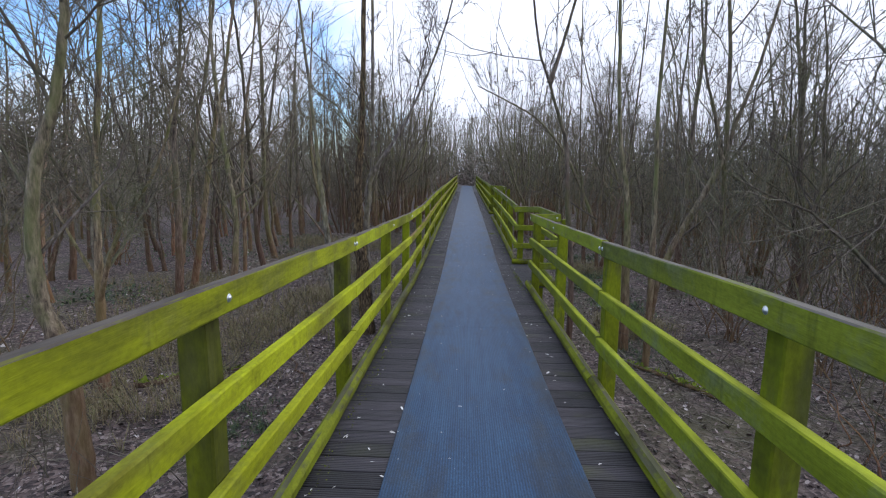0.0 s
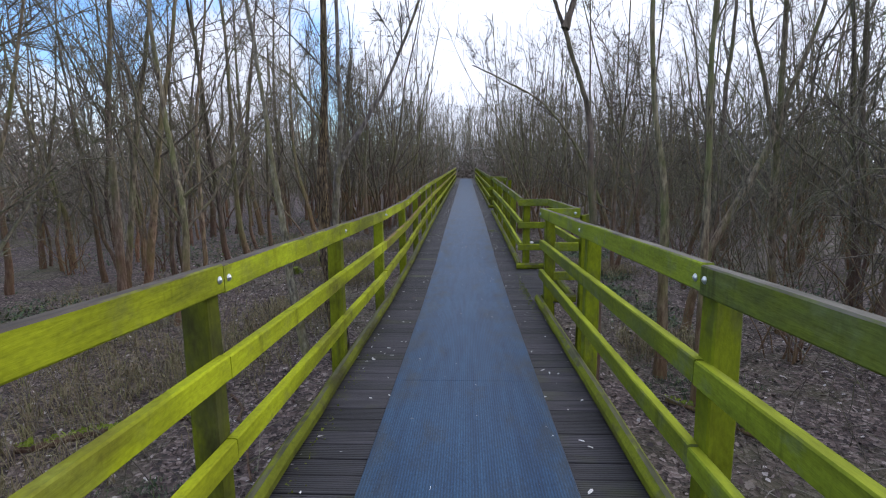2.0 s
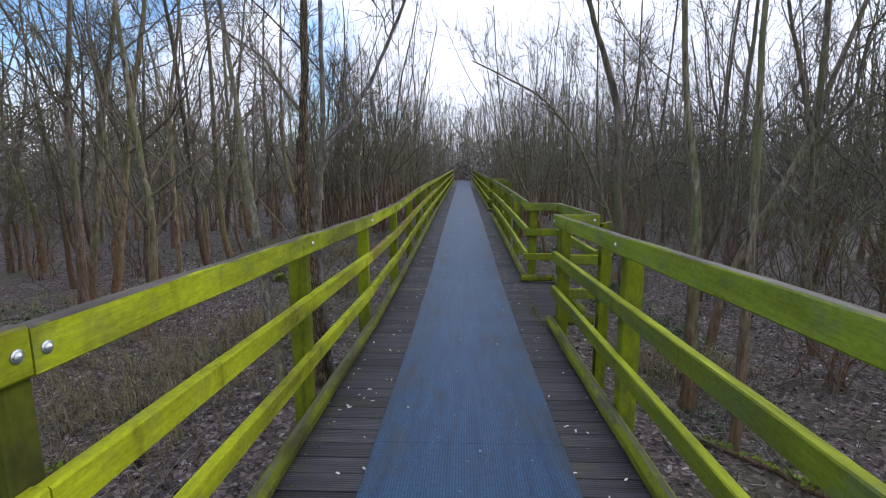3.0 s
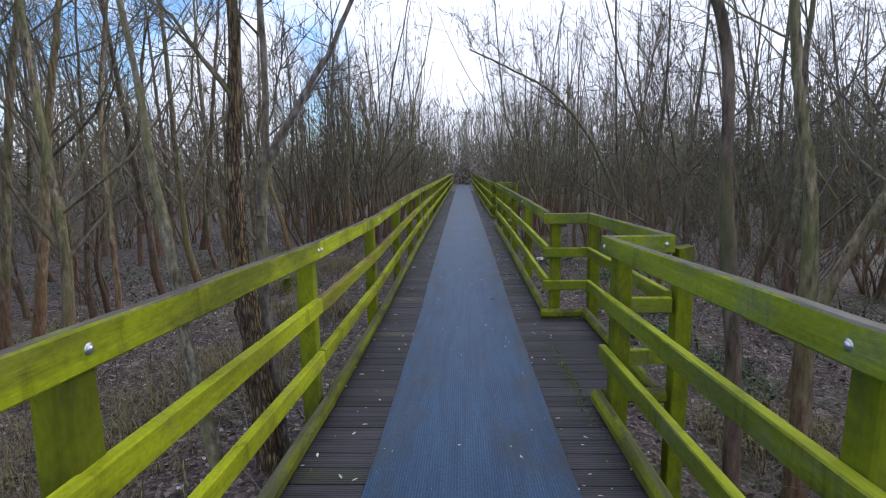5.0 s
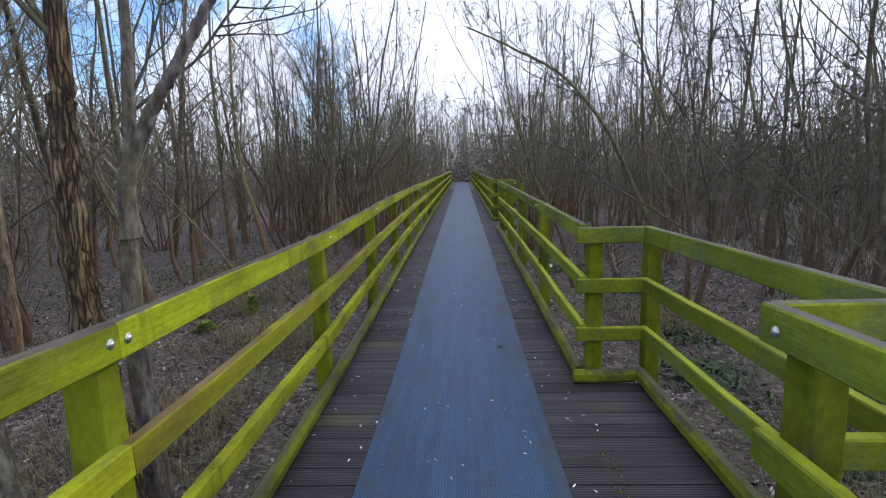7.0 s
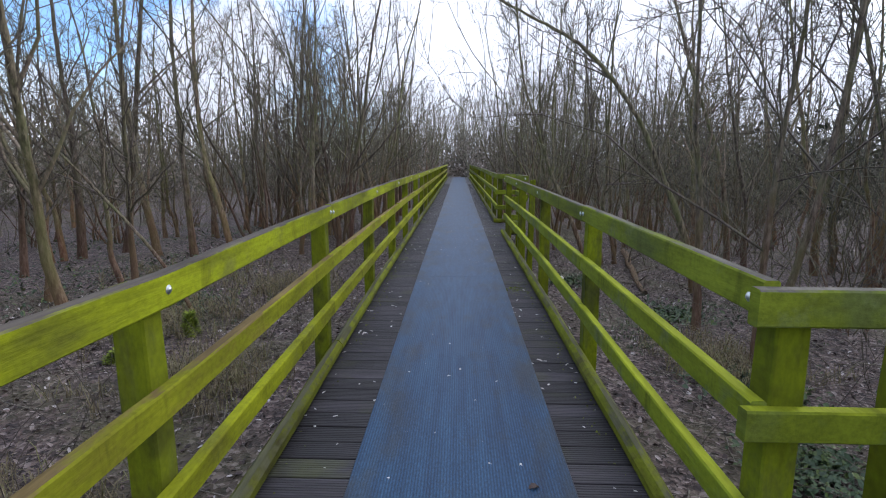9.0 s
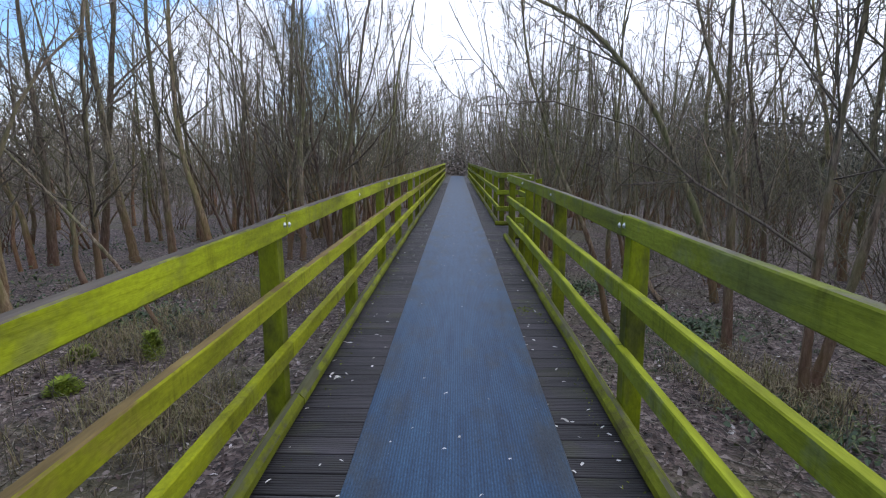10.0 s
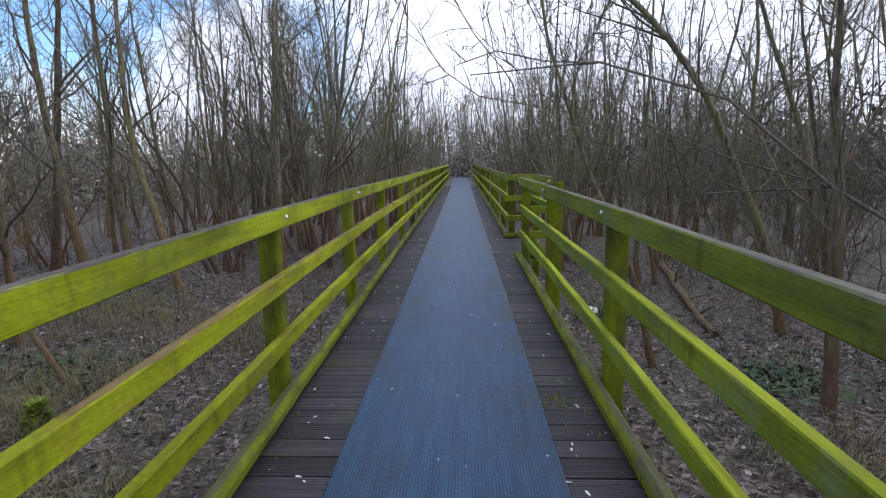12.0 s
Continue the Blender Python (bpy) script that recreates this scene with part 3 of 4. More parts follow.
def build_tree(name, stems, seed, limbs, twigs, fine, label, bark_=None, sides=9, first=0.3, group=""):
    """A bare tree: stems is a list of (points from the ground up, radius). Its base is the first stem's foot."""
    rng = np.random.default_rng(seed)
    thing = tagged(new(name), label, "tree", group)
    V, F, CV, CF = [], [], [], []
    for pts, r in stems:
        line = spline(pts, 12 if sides > 9 else 3)
        line[1:-1] += rng.normal(0, r * (0.05 if sides > 9 else 0.12), (len(line) - 2, 3))
        rough = None
        if sides > 9:
            rough = 1 + (rng.normal(0, 0.07, (1, sides)) + rng.normal(0, 0.05, (len(line), sides))) * (1.7 if bark_ is BARK_PALE else 0.7)
        tube(V, F, line, knobbly(rng, r, r * 0.22, len(line)), sides, rough)
        crown_on(rng, CV, CF, line, r, limbs, twigs, fine, first)
    child("trunk", mesh_from("trunk", *join(V, F), bark_ or BARK, True), thing)
    child("crown", mesh_from("crown", *join(CV, CF), TWIG, True), thing)
    return thing


def stems_for(rng, count, height, r, spread):
    """Crooked stems leaning out from one foot, bending upright again."""
    res = []
    for _ in range(count):
        lean = rng.uniform(0.1, 1.0) * spread
        az = rng.uniform(0, 2 * math.pi)
        h = height * rng.uniform(0.6, 1.08)
        foot = rng.normal(0, 0.12 if count > 1 else 0.01, 2)
        pts = [(foot[0], foot[1], -0.2)]
        sway = np.zeros(2)
        for k in (0.1, 0.22, 0.36, 0.5, 0.66, 0.82, 1.0):
            off = lean * h * k ** rng.uniform(0.8, 1.3)
            sway = sway + rng.normal(0, 0.085, 2)
            pts.append((foot[0] + math.cos(az) * off + sway[0], foot[1] + math.sin(az) * off + sway[1], h * k))
        res.append((pts, r * rng.uniform(0.55, 1.2)))
    return res


# trees that stand close to the walk: foot, then offsets of the stem (across, along) at rising heights above its foot
def near_tree(foot, shape, radius, seed, label, extra=(), bark_=None, limbs=12, twigs=8, fine=4, first=0.3):
    x, y = foot
    z = ground(x, y)
    stems = [([(0, 0, -0.25)] + [(dx, dy, h) for h, dx, dy in shape], radius)] + [([(dx, dy, h) for h, dx, dy in more], r) for more, r in extra]
    thing = build_tree("tree", stems, seed, limbs, twigs, fine, label, bark_, 24 if bark_ is BARK_PALE else 14, first)
    thing.matrix_basis = pose(x, y, z)
    return thing


near_tree((-1.78, 8.05), [(1.3, -0.12, 0), (2.0, -0.17, 0), (2.9, -0.16, 0), (3.9, -0.08, 0), (8.8, 0.0, 0.2)], 0.108, 1, "tall tree with deeply furrowed brown bark beside the railing", bark_=BARK_PALE, limbs=7, first=0.72)
near_tree((-1.80, 8.30), [(1.3, -0.06, 0), (2.0, -0.06, 0), (2.7, 0.0, 0), (3.6, 0.06, 0.05), (8.6, 0.0, 0.4)], 0.085, 21, "grey lichened tree with a heavy side limb",
          extra=[([(2.35, -0.03, 0.0), (2.68, 0.0, 0.0), (3.0, 0.15, 0.0), (3.32, 0.37, 0.0), (3.62, 0.54, 0.05), (3.95, 0.73, 0.1), (5.4, 1.3, 0.3), (7.2, 1.7, 0.5)], 0.054)], bark_=BARK_GREY, limbs=6, first=0.74)
near_tree((-2.20, 7.92), [(1.1, -0.22, 0), (2.06, -0.30, 0), (2.9, -0.40, 0), (3.9, -0.48, 0), (8.4, -0.9, -0.2)], 0.072, 2, "leaning grey tree with a smooth trunk", bark_=BARK_GREY, limbs=6, first=0.72)
near_tree((-3.48, 3.41), [(1.2, -0.1, 0), (1.84, -0.26, 0.0), (2.8, -0.19, 0.0), (4.1, 0.12, 0.1), (8.0, 0.4, 0.2)], 0.095, 3, "slender greenish tree with a curved foot", first=0.3)
near_tree((-4.7, 5.28), [(1.0, 0.05, 0.0), (2.8, 0.15, 0.0), (4.7, 0.3, 0.1), (8.4, 0.5, 0.2)], 0.072, 4, "slender straight green-stained tree",
          extra=[([(1.2, 0.04, 0.0), (2.1, 0.5, -0.2), (3.0, 1.2, -0.4), (4.3, 1.7, -0.5)], 0.034), ([(1.5, 0.05, 0.0), (2.4, -0.4, 0.0), (3.4, -0.9, 0.1)], 0.022)])
near_tree((1.40, 6.22), [(1.3, -0.01, 0.0), (2.2, -0.09, 0.0), (2.6, -0.13, 0.0), (3.2, -0.17, 0.0), (3.9, -0.38, 0.05), (4.8, -0.62, 0.1), (7.5, -0.85, 0.3)], 0.047, 5, "thin grey tree leaning over the boardwalk with a fork",
          extra=[([(4.0, -0.41, 0.05), (4.7, -0.2, 0.1), (7.0, 0.4, 0.3)], 0.034)], limbs=6, twigs=6, fine=2, first=0.7)
near_tree((2.54, 7.37), [(1.65, -0.05, 0.0), (2.6, -0.12, 0.0), (3.8, -0.28, 0.05), (8.4, -0.5, 0.2)], 0.075, 6, "straight dark tree with rough bark and a knot", limbs=6, first=0.7)
near_tree((2.58, 6.49), [(1.0, 0.0, 0.0), (2.65, -0.04, 0.0), (4.2, -0.06, 0.05), (8.2, 0.1, 0.2)], 0.058, 7, "straight slender grey tree", limbs=6, first=0.68)
near_tree((3.5, 9.02), [(1.14, 0.25, 0.0), (3.0, 1.12, 0.0), (3.8, 1.36, 0.05), (4.9, 1.7, 0.05), (7.8, 2.4, 0.2)], 0.075, 8, "leaning dark tree with crooked limbs",
          extra=[([(3.1, 1.15, 0.0), (3.9, 1.0, 0.1), (5.0, 0.7, 0.1), (7.4, 0.5, 0.3)], 0.045)], limbs=8, twigs=6, fine=3, first=0.4)
near_tree((3.65, 13.5), [(1.2, -0.02, 0), (2.6, 0.02, 0.0), (4.4, 0.15, 0.0), (8.0, 0.2, 0.2)], 0.055, 9, "pair of reddish brown stems from one foot",
          extra=[([(0.1, 0.12, 0.05), (1.8, 0.5, 0.05), (4.0, 0.8, 0.1), (8.0, 1.1, 0.3)], 0.055)])
near_tree((4.85, 17.6), [(1.1, -0.3, 0.0), (2.46, -0.9, 0.0), (3.55, -1.45, 0.0), (4.7, -2.4, 0.05), (5.4, -3.6, 0.1), (5.9, -4.6, 0.2)], 0.075, 10, "long arching stem bending toward the boardwalk", first=0.5)
near_tree((2.5, 16.28), [(1.0, -0.3, 0.0), (1.9, -0.67, 0.0), (2.43, -0.92, 0.0), (3.27, -1.2, 0.0), (4.3, -1.47, 0.05), (7.0, -1.7, 0.1)], 0.048, 11, "thin leaning stem beside the railing", first=0.5)
near_tree((3.64, 14.96), [(1.9, -0.12, 0), (2.9, -0.26, 0.0), (3.85, -0.31, 0.0), (8.0, -0.4, 0.2)], 0.06, 12, "brown slender tree with a reddish foot")
near_tree((6.05, 18.7), [(1.43, -0.17, 0), (2.8, -0.48, 0.0), (4.9, -1.3, 0.0), (8.2, -2.2, 0.2)], 0.075, 13, "slender grey leaning tree")
near_tree((-8.2, 20.9), [(0.5, -0.09, 0), (2.0, -0.32, 0.0), (4.3, -0.53, 0.0), (6.0, -0.57, 0.0), (9.4, -0.6, 0.2)], 0.13, 14, "stout reddish brown tree leaning a little", first=0.4)
near_tree((-9.5, 21.45), [(2.5, 0.45, 0), (6.1, 1.0, 0.0), (9.4, 1.4, 0.2)], 0.11, 15, "straight reddish brown tree", first=0.4)
near_tree((-7.2, 20.9), [(1.7, -0.09, 0), (3.7, -0.14, 0.0), (6.0, -0.15, 0.0), (9.4, 0.0, 0.2)], 0.10, 16, "straight slender brown tree in open leaf litter", first=0.4)
near_tree((-5.8, 20.35), [(1.14, -0.28, 0), (3.1, -0.7, 0.0), (5.8, -0.72, 0.0), (9.2, -0.6, 0.2)], 0.10, 22, "leaning brown tree with a pale trunk", first=0.4)
near_tree((-4.2, 15.5), [(1.0, -0.7, 0), (2.2, -1.7, 0.0), (3.2, -2.6, 0.0), (4.4, -3.6, 0.2)], 0.035, 17, "thin dead sapling leaning steeply", limbs=4, twigs=3, fine=2, first=0.6)
near_tree((-6.4, 9.9), [(1.94, 0.13, 0), (3.5, 0.15, 0.0), (5.1, 0.37, 0.0), (9.0, 0.6, 0.2)], 0.085, 18, "stout mossy tree among thin saplings", first=0.4)
near_tree((-6.7, 11.0), [(1.43, 0.33, 0), (3.6, 0.73, 0.0), (5.5, 1.18, 0.0), (9.0, 1.7, 0.2)], 0.095, 19, "stout leaning greenish tree", first=0.4)
near_tree((-5.55, 11.3), [(0.9, 0.08, 0), (3.6, 0.14, 0.0), (5.5, 0.47, 0.0), (9.0, 0.8, 0.2)], 0.06, 23, "slender brown tree with peeling bark", first=0.35)
near_tree((-6.8, 10.56), [(0.9, 0.17, 0), (3.6, 0.65, 0.0), (5.3, 1.04, 0.0), (8.8, 1.5, 0.2)], 0.085, 24, "leaning tree green with algae", first=0.4)
near_tree((-10.0, 20.4), [(1.5, 0.1, 0), (3.2, 0.1, 0.0), (5.2, 0.0, 0.0), (9.0, -0.2, 0.2)], 0.12, 20, "dark reddish trunk in the undergrowth")


# ---------------------------------------------------------------- woodland around
def template(name, seed, count, height, r, spread, limbs, twigs, fine, label, first):
    rng = np.random.default_rng(seed)
    return build_tree(name, stems_for(rng, count, height, r, spread), seed + 50, limbs, twigs, fine, label, BARK, 7, first, "trees of the woodland")


TEMPLATES = [
    template("tree", 101, 1, 9.0, 0.080, 0.16, 15, 8, 3, "slender bare tree with grey-brown bark", 0.2),
    template("tree", 102, 2, 8.6, 0.075, 0.28, 9, 7, 3, "bare tree with two slender stems", 0.2),
    template("tree", 103, 3, 8.2, 0.065, 0.32, 7, 6, 3, "bare coppiced tree with three stems", 0.2),
    template("tree", 104, 1, 9.6, 0.105, 0.14, 16, 8, 3, "tall bare tree with mossy brown bark", 0.25),
    template("tree", 105, 5, 7.6, 0.048, 0.42, 6, 5, 2, "bare multi-stemmed willow clump", 0.22),
    template("tree", 106, 8, 7.0, 0.034, 0.48, 4, 4, 2, "fan of thin bare stems from one stool", 0.25),
]
SHRUBS = [
    template("shrub", 107, 11, 3.4, 0.015, 0.6, 3, 3, 2, "twiggy bare shrub with thin brown stems", 0.15),
    template("shrub", 108, 9, 2.4, 0.012, 0.75, 3, 3, 2, "low tangle of bare brown twigs", 0.1),
]
FIXED = [(-1.8, 8.05), (-2.15, 7.95), (-3.5, 3.4), (-4.7, 5.3), (1.4, 6.2), (2.6, 7.35), (2.6, 6.4), (3.5, 9.0), (3.65, 13.5), (4.8, 17.6), (2.5, 16.3), (3.7, 15.0), (-6.6, 10.4), (-5.6, 11.3), (-8.2, 20.9), (-7.2, 20.9), (-5.8, 20.3)]
rnd = random.Random(11)
spots = list(FIXED)


def free_spot(x, y, gap):
    if any((x - a) ** 2 + (y - b) ** 2 < gap * gap for a, b in spots):
        return False
    spots.append((x, y))
    return True


def scatter(kinds, number, x_range, y_range, gap, clear):
    made = 0
    for _ in range(number * 12):
        if made >= number:
            return
        x, y = rnd.uniform(*x_range), rnd.uniform(*y_range)
        if abs(x) < clear(y) or not free_spot(x, y, gap):
            continue
        src = rnd.choice(kinds)
        k = rnd.uniform(0.8, 1.15)
        copy = copy_thing(src, pose(x, y, ground(x, y), rnd.uniform(-3, 3), rnd.uniform(-3, 3), rnd.uniform(0, 360)))
        copy.scale = (k, k, k)
        made += 1


T = TEMPLATES
for i, (x, y) in enumerate([(-3.6, 23.0), (-4.7, 25.4), (-3.3, 28.0), (-5.6, 22.4), (-3.0, 33.0), (3.4, 25.0), (4.7, 27.5), (3.1, 31.0), (2.9, 36.0), (-2.8, 38.5)]):
    spots.append((x, y))
    k = rnd.uniform(1.3, 1.5)
    copy_thing(T[4 + i % 2], pose(x, y, ground(x, y), 0, 0, rnd.uniform(0, 360))).scale = (k, k, k)
for x, y, k in [(-3.4, 24.3, 1.1), (-4.3, 21.6, 1.05), (-5.2, 27.0, 1.15), (-3.0, 30.4, 1.1)]:
    spots.append((x, y))
    copy_thing(T[2], pose(x, y, ground(x, y), 0, 0, rnd.uniform(0, 360))).scale = (k, k, k)
scatter(T[:4], 7, (-12, -5.2), (3, 9.5), 1.1, lambda y: 5.0)
scatter(SHRUBS, 5, (-11, -6), (4, 14), 1.2, lambda y: 6.0)
scatter(SHRUBS, 9, (3.6, 9), (3, 11), 0.9, lambda y: 3.6)
scatter(T[4:], 11, (2.3, 5.5), (20, 50), 1.5, lambda y: 2.3)
scatter(T[4:], 10, (-5.5, -2.3), (22, 50), 1.6, lambda y: 2.3)
scatter(T[:4], 14, (2.6, 6.5), (20, 52), 1.2, lambda y: 2.6)
scatter(T[:4], 12, (-6.5, -2.6), (24, 52), 1.2, lambda y: 2.6)
scatter(T[:5], 8, (3.2, 9), (15, 32), 1.3, lambda y: 3.2)
scatter(T[4:] + T[1:3], 12, (4.2, 14), (10, 36), 1.3, lambda y: 4.2)
scatter(T, 9, (4.8, 14), (2, 14), 1.1, lambda y: 3.5)
scatter(T[:4], 24, (-17, -4.8), (6, 32), 1.7, lambda y: 4.8)
scatter(T, 24, (-14, 14), (32, 50), 1.1, lambda y: 5.0)
scatter(SHRUBS, 18, (3.4, 12), (6, 32), 0.9, lambda y: 3.4)
scatter(SHRUBS, 7, (-14, -5), (20, 34), 1.2, lambda y: 5.0)
scatter(T[:4], 12, (-11, -5.0), (6, 17), 0.9, lambda y: 5.0)
scatter(T[:4], 12, (-9, -3.4), (24, 46), 1.0, lambda y: 3.4)
scatter(T[:4], 12, (5.0, 15), (3, 13), 1.0, lambda y: 5.0)
scatter(T, 22, (6.0, 17), (4, 34), 1.0, lambda y: 6.0)
for x, y in [(-6.2, 26.5), (-7.4, 30.5), (-8.2, 27.6), (5.4, 32.5)]:
    spots.append((x, y))
    k = rnd.uniform(1.25, 1.5)
    copy_thing(T[rnd.choice((2, 4, 4, 5))], pose(x, y, ground(x, y), 0, 0, rnd.uniform(0, 360))).scale = (k, k, k)
# the first ones of each kind stand among the others
for i, src in enumerate(TEMPLATES + SHRUBS):
    x, y = (11.5, -11.0)[i % 2], 12.0 + i * 2.3
    src.matrix_basis = pose(x, y, ground(x, y), 0, 0, i * 40)


def far_woods():
    """The woodland beyond, too dense to count: light versions of the trees, joined."""
    rng = np.random.default_rng(77)
    kinds = []
    for s in range(6):
        r = np.random.default_rng(300 + s)
        V, F = [], []
        for pts, rad in stems_for(r, 1 + s % 4, 8.3 - 0.5 * (s % 4), 0.075 - 0.01 * (s % 4), 0.15 + 0.06 * (s % 4)):
            line = spline(pts, 2)
            tube(V, F, line, np.linspace(rad, rad * 0.2, len(line)), 4)
            crown_on(r, V, F, line, rad, (9, 6, 4, 3)[s % 4], 3, 1, 0.15, 2.1)
        kinds.append(join(V, F))
    VV, FF, start = [], [], 0
    rr = random.Random(5)
    for i in range(760):
        if i < 80:
            x, y = rr.uniform(-10, 10), rr.uniform(54, 80)
        elif i < 200:
            x, y = rr.uniform(-26, 26), rr.uniform(53, 95)
        elif i < 300:
            x, y = rr.uniform(-60, 60), rr.uniform(60, 110)
        else:
            x, y = rr.choice((-1, 1)) * rr.uniform(13, 42), rr.uniform(-2, 66)
        if abs(x) < 2 and y < 56:
            continue
        v, f = rr.choice(kinds)
        a, k = rr.uniform(0, 6.28), rr.uniform(0.85, 1.2) * (1.3 if y > 52 else 1.0)
        c, s = math.cos(a) * k, math.sin(a) * k
        rot = np.array(((c, s, 0), (-s, c, 0), (0, 0, k)))
        VV.append(v @ rot + np.array((x, y, ground(x, y))))
        FF.append(f + start)
        start += len(v)
    # the distant trees take the bark whose pale colour carries the haze
    tagged(new("far_woods", mesh_from("far_woods", np.concatenate(VV), np.concatenate(FF), TWIG_HAZE_AND_FALLEN, True)), "dense bare winter woodland in the distance", "woodland", kind="stuff")


far_woods()


def saplings(number, seed):
    """Countless thin stems of the understorey, each crooked and with a few twigs."""
    rng = np.random.default_rng(seed)
    V, F = [], []
    for _ in range(number):
        side = 1 if rng.random() < 0.72 else -1
        x, y = side * (4.4 + rng.gamma(2.0, 3.6)), rng.uniform(4, 52)
        if side < 0 and y < 24:
            x -= 7
        h = rng.uniform(1.2, 5.0)
        lean = rng.normal(0, 0.4, 2)
        stem = wander(rng, (x, y, ground(x, y) - 0.05), (lean[0], lean[1], 1), h, 5, 0.2, 0.07)
        tube(V, F, stem, np.linspace(rng.uniform(0.006, 0.016), 0.003, 6), 3)
        for _ in range(rng.integers(3, 8)):
            p, ax = along(stem, rng.uniform(0.2, 1.0))
            tube(V, F, wander(rng, p, outward(rng, ax, rng.uniform(0.4, 1.2)), h * rng.uniform(0.12, 0.35), 3, 0.25, 0.06), (0.006, 0.005, 0.0035, 0.0025), 3)
    tagged(new("understorey", mesh_from("understorey", *join(V, F), TWIG, True)), "thicket of thin bare brown saplings", "undergrowth", kind="stuff")


saplings(1500, 41)


def thicket(number, seed, area, heights, mounds_number, material_, label):
    """Small leaves and withered shoots of the low thicket that closes the view between the trunks."""
    rng = np.random.default_rng(seed)
    mounds = [(rng.uniform(*area[0]), rng.uniform(*area[1]), rng.uniform(*heights), rng.uniform(1.4, 3.4)) for _ in range(mounds_number)]
    pick = np.array(mounds)[rng.integers(mounds_number, size=number)]
    a, s = rng.uniform(0, 6.283, number), rng.uniform(0, 1, number) ** 0.5
    px, py = pick[:, 0] + np.cos(a) * pick[:, 3] * s, pick[:, 1] + np.sin(a) * pick[:, 3] * s
    pz = GROUND_Z + pick[:, 2] * (1 - s * s * 0.8) * rng.uniform(0.02, 1.0, number) ** 0.6
    u, w = rng.normal(0, 1, (number, 3)), rng.normal(0, 1, (number, 3))
    u /= np.linalg.norm(u, axis=1, keepdims=True)
    w -= u * (u * w).sum(axis=1, keepdims=True)
    w /= np.linalg.norm(w, axis=1, keepdims=True)
    k = rng.uniform(0.08, 0.23, (number, 1))
    c = np.stack((px, py, pz), axis=1)
    V = np.stack((c - u * k, c - w * k * 0.4, c + u * k, c + w * k * 0.4), axis=1).reshape(-1, 3)
    tagged(new("thicket", mesh_from("thicket", V, np.arange(number * 4).reshape(-1, 4), material_)), label, "undergrowth", kind="stuff")


thicket(70000, 61, ((14, 38), (0, 62)), (4.0, 7.4), 190, THICKET, "dark tangled thicket of bramble and evergreen leaves")
thicket(70000, 62, ((-46, -19), (0, 66)), (4.4, 8.0), 190, THICKET_PALE, "grey-brown thicket behind the open wood")
thicket(30000, 63, ((-34, 34), (60, 88)), (4.0, 8.0), 100, THICKET_PALE, "hazy brown thicket at the far edge of the wood")
thicket(9000, 64, ((-7, 7), (55, 63)), (3.0, 6.0), 16, THICKET_PALE, "withered brown scrub beyond the end of the boardwalk")


def twig_tangle(name, number, place, length, radius, seed, label, category, rise=0.15):
    """Fallen twigs and dead stalks lying criss-cross on the ground."""
    rng = np.random.default_rng(seed)
    V, F = [], []
    for _ in range(number):
        x, y, z = place(rng)
        a = rng.uniform(0, 6.283)
        line = wander(rng, (x, y, z + rng.uniform(0.0, 0.04)), (math.cos(a), math.sin(a), rng.uniform(-0.02, rise)), rng.uniform(*length), 4, 0.14, -0.02)
        tube(V, F, line, np.linspace(rng.uniform(*radius), 0.002, 5), 4)
    return tagged(new(name, mesh_from(name, *join(V, F), TWIG_HAZE_AND_FALLEN, True)), label, category, kind="stuff")


def tufts(name, number, place, height, material_, seed, label, category, spread=0.5, blades=9):
    """Tufts of narrow bent blades."""
    rng = np.random.default_rng(seed)
    V, F, s = [], [], 0
    for _ in range(number):
        x, y, z = place(rng)
        for _ in range(blades):
            a = rng.uniform(0, 6.283)
            h = rng.uniform(*height)
            d = np.array((math.cos(a), math.sin(a), 0.0)) * h * rng.uniform(0.2, 1.0) * spread * 2
            w = np.array((-math.sin(a), math.cos(a), 0.0)) * 0.0035
            o = np.array((x, y, z - 0.01)) + rng.normal(0, 0.03, 3) * (1, 1, 0)
            m, e = o + d * 0.4 + (0, 0, h * 0.75), o + d + (0, 0, h * rng.uniform(0.3, 0.9))
            V.append(np.array((o - w, o + w, m + w, m - w, e + w * 0.3, e - w * 0.3)))
            F.append(np.array(((0, 1, 2, 3), (3, 2, 4, 5))) + s)
            s += 6
    return tagged(new(name, mesh_from(name, np.concatenate(V), np.concatenate(F), material_)), label, category, kind="stuff")


# ---------------------------------------------------------------- litter
def scatter_cards(name, number, place, size, shape, material_, label, category, lift=0.006, tilt=0.5, seed=1):
    """Many small folded leaves or chips lying about, joined: countless."""
    rng = np.random.default_rng(seed)
    base = np.array(shape, float)
    n = len(base)
    V, F = [], []
    for i in range(number):
        x, y, z = place(rng)
        k = rng.uniform(*size)
        a = rng.uniform(0, 6.283)
        c, s = math.cos(a), math.sin(a)
        t1, t2 = rng.normal(0, tilt, 2)
        m = np.array(((c, -s, t1 * 0.6), (s, c, t2 * 0.6), (t1, t2, 1)))
        V.append(base @ m.T * k + np.array((x, y, z + lift)))
        F.append(np.array(((0, 1, 2, 3), (0, 3, 4, 5))) + i * n)
    return tagged(new(name, mesh_from(name, np.concatenate(V), np.concatenate(F), material_)), label, category, kind="stuff")


LEAF = [(-1, 0, 0), (-0.3, -0.5, 0.18), (0.5, -0.4, 0.15), (1, 0, 0), (0.45, 0.45, 0.2), (-0.35, 0.5, 0.16)]
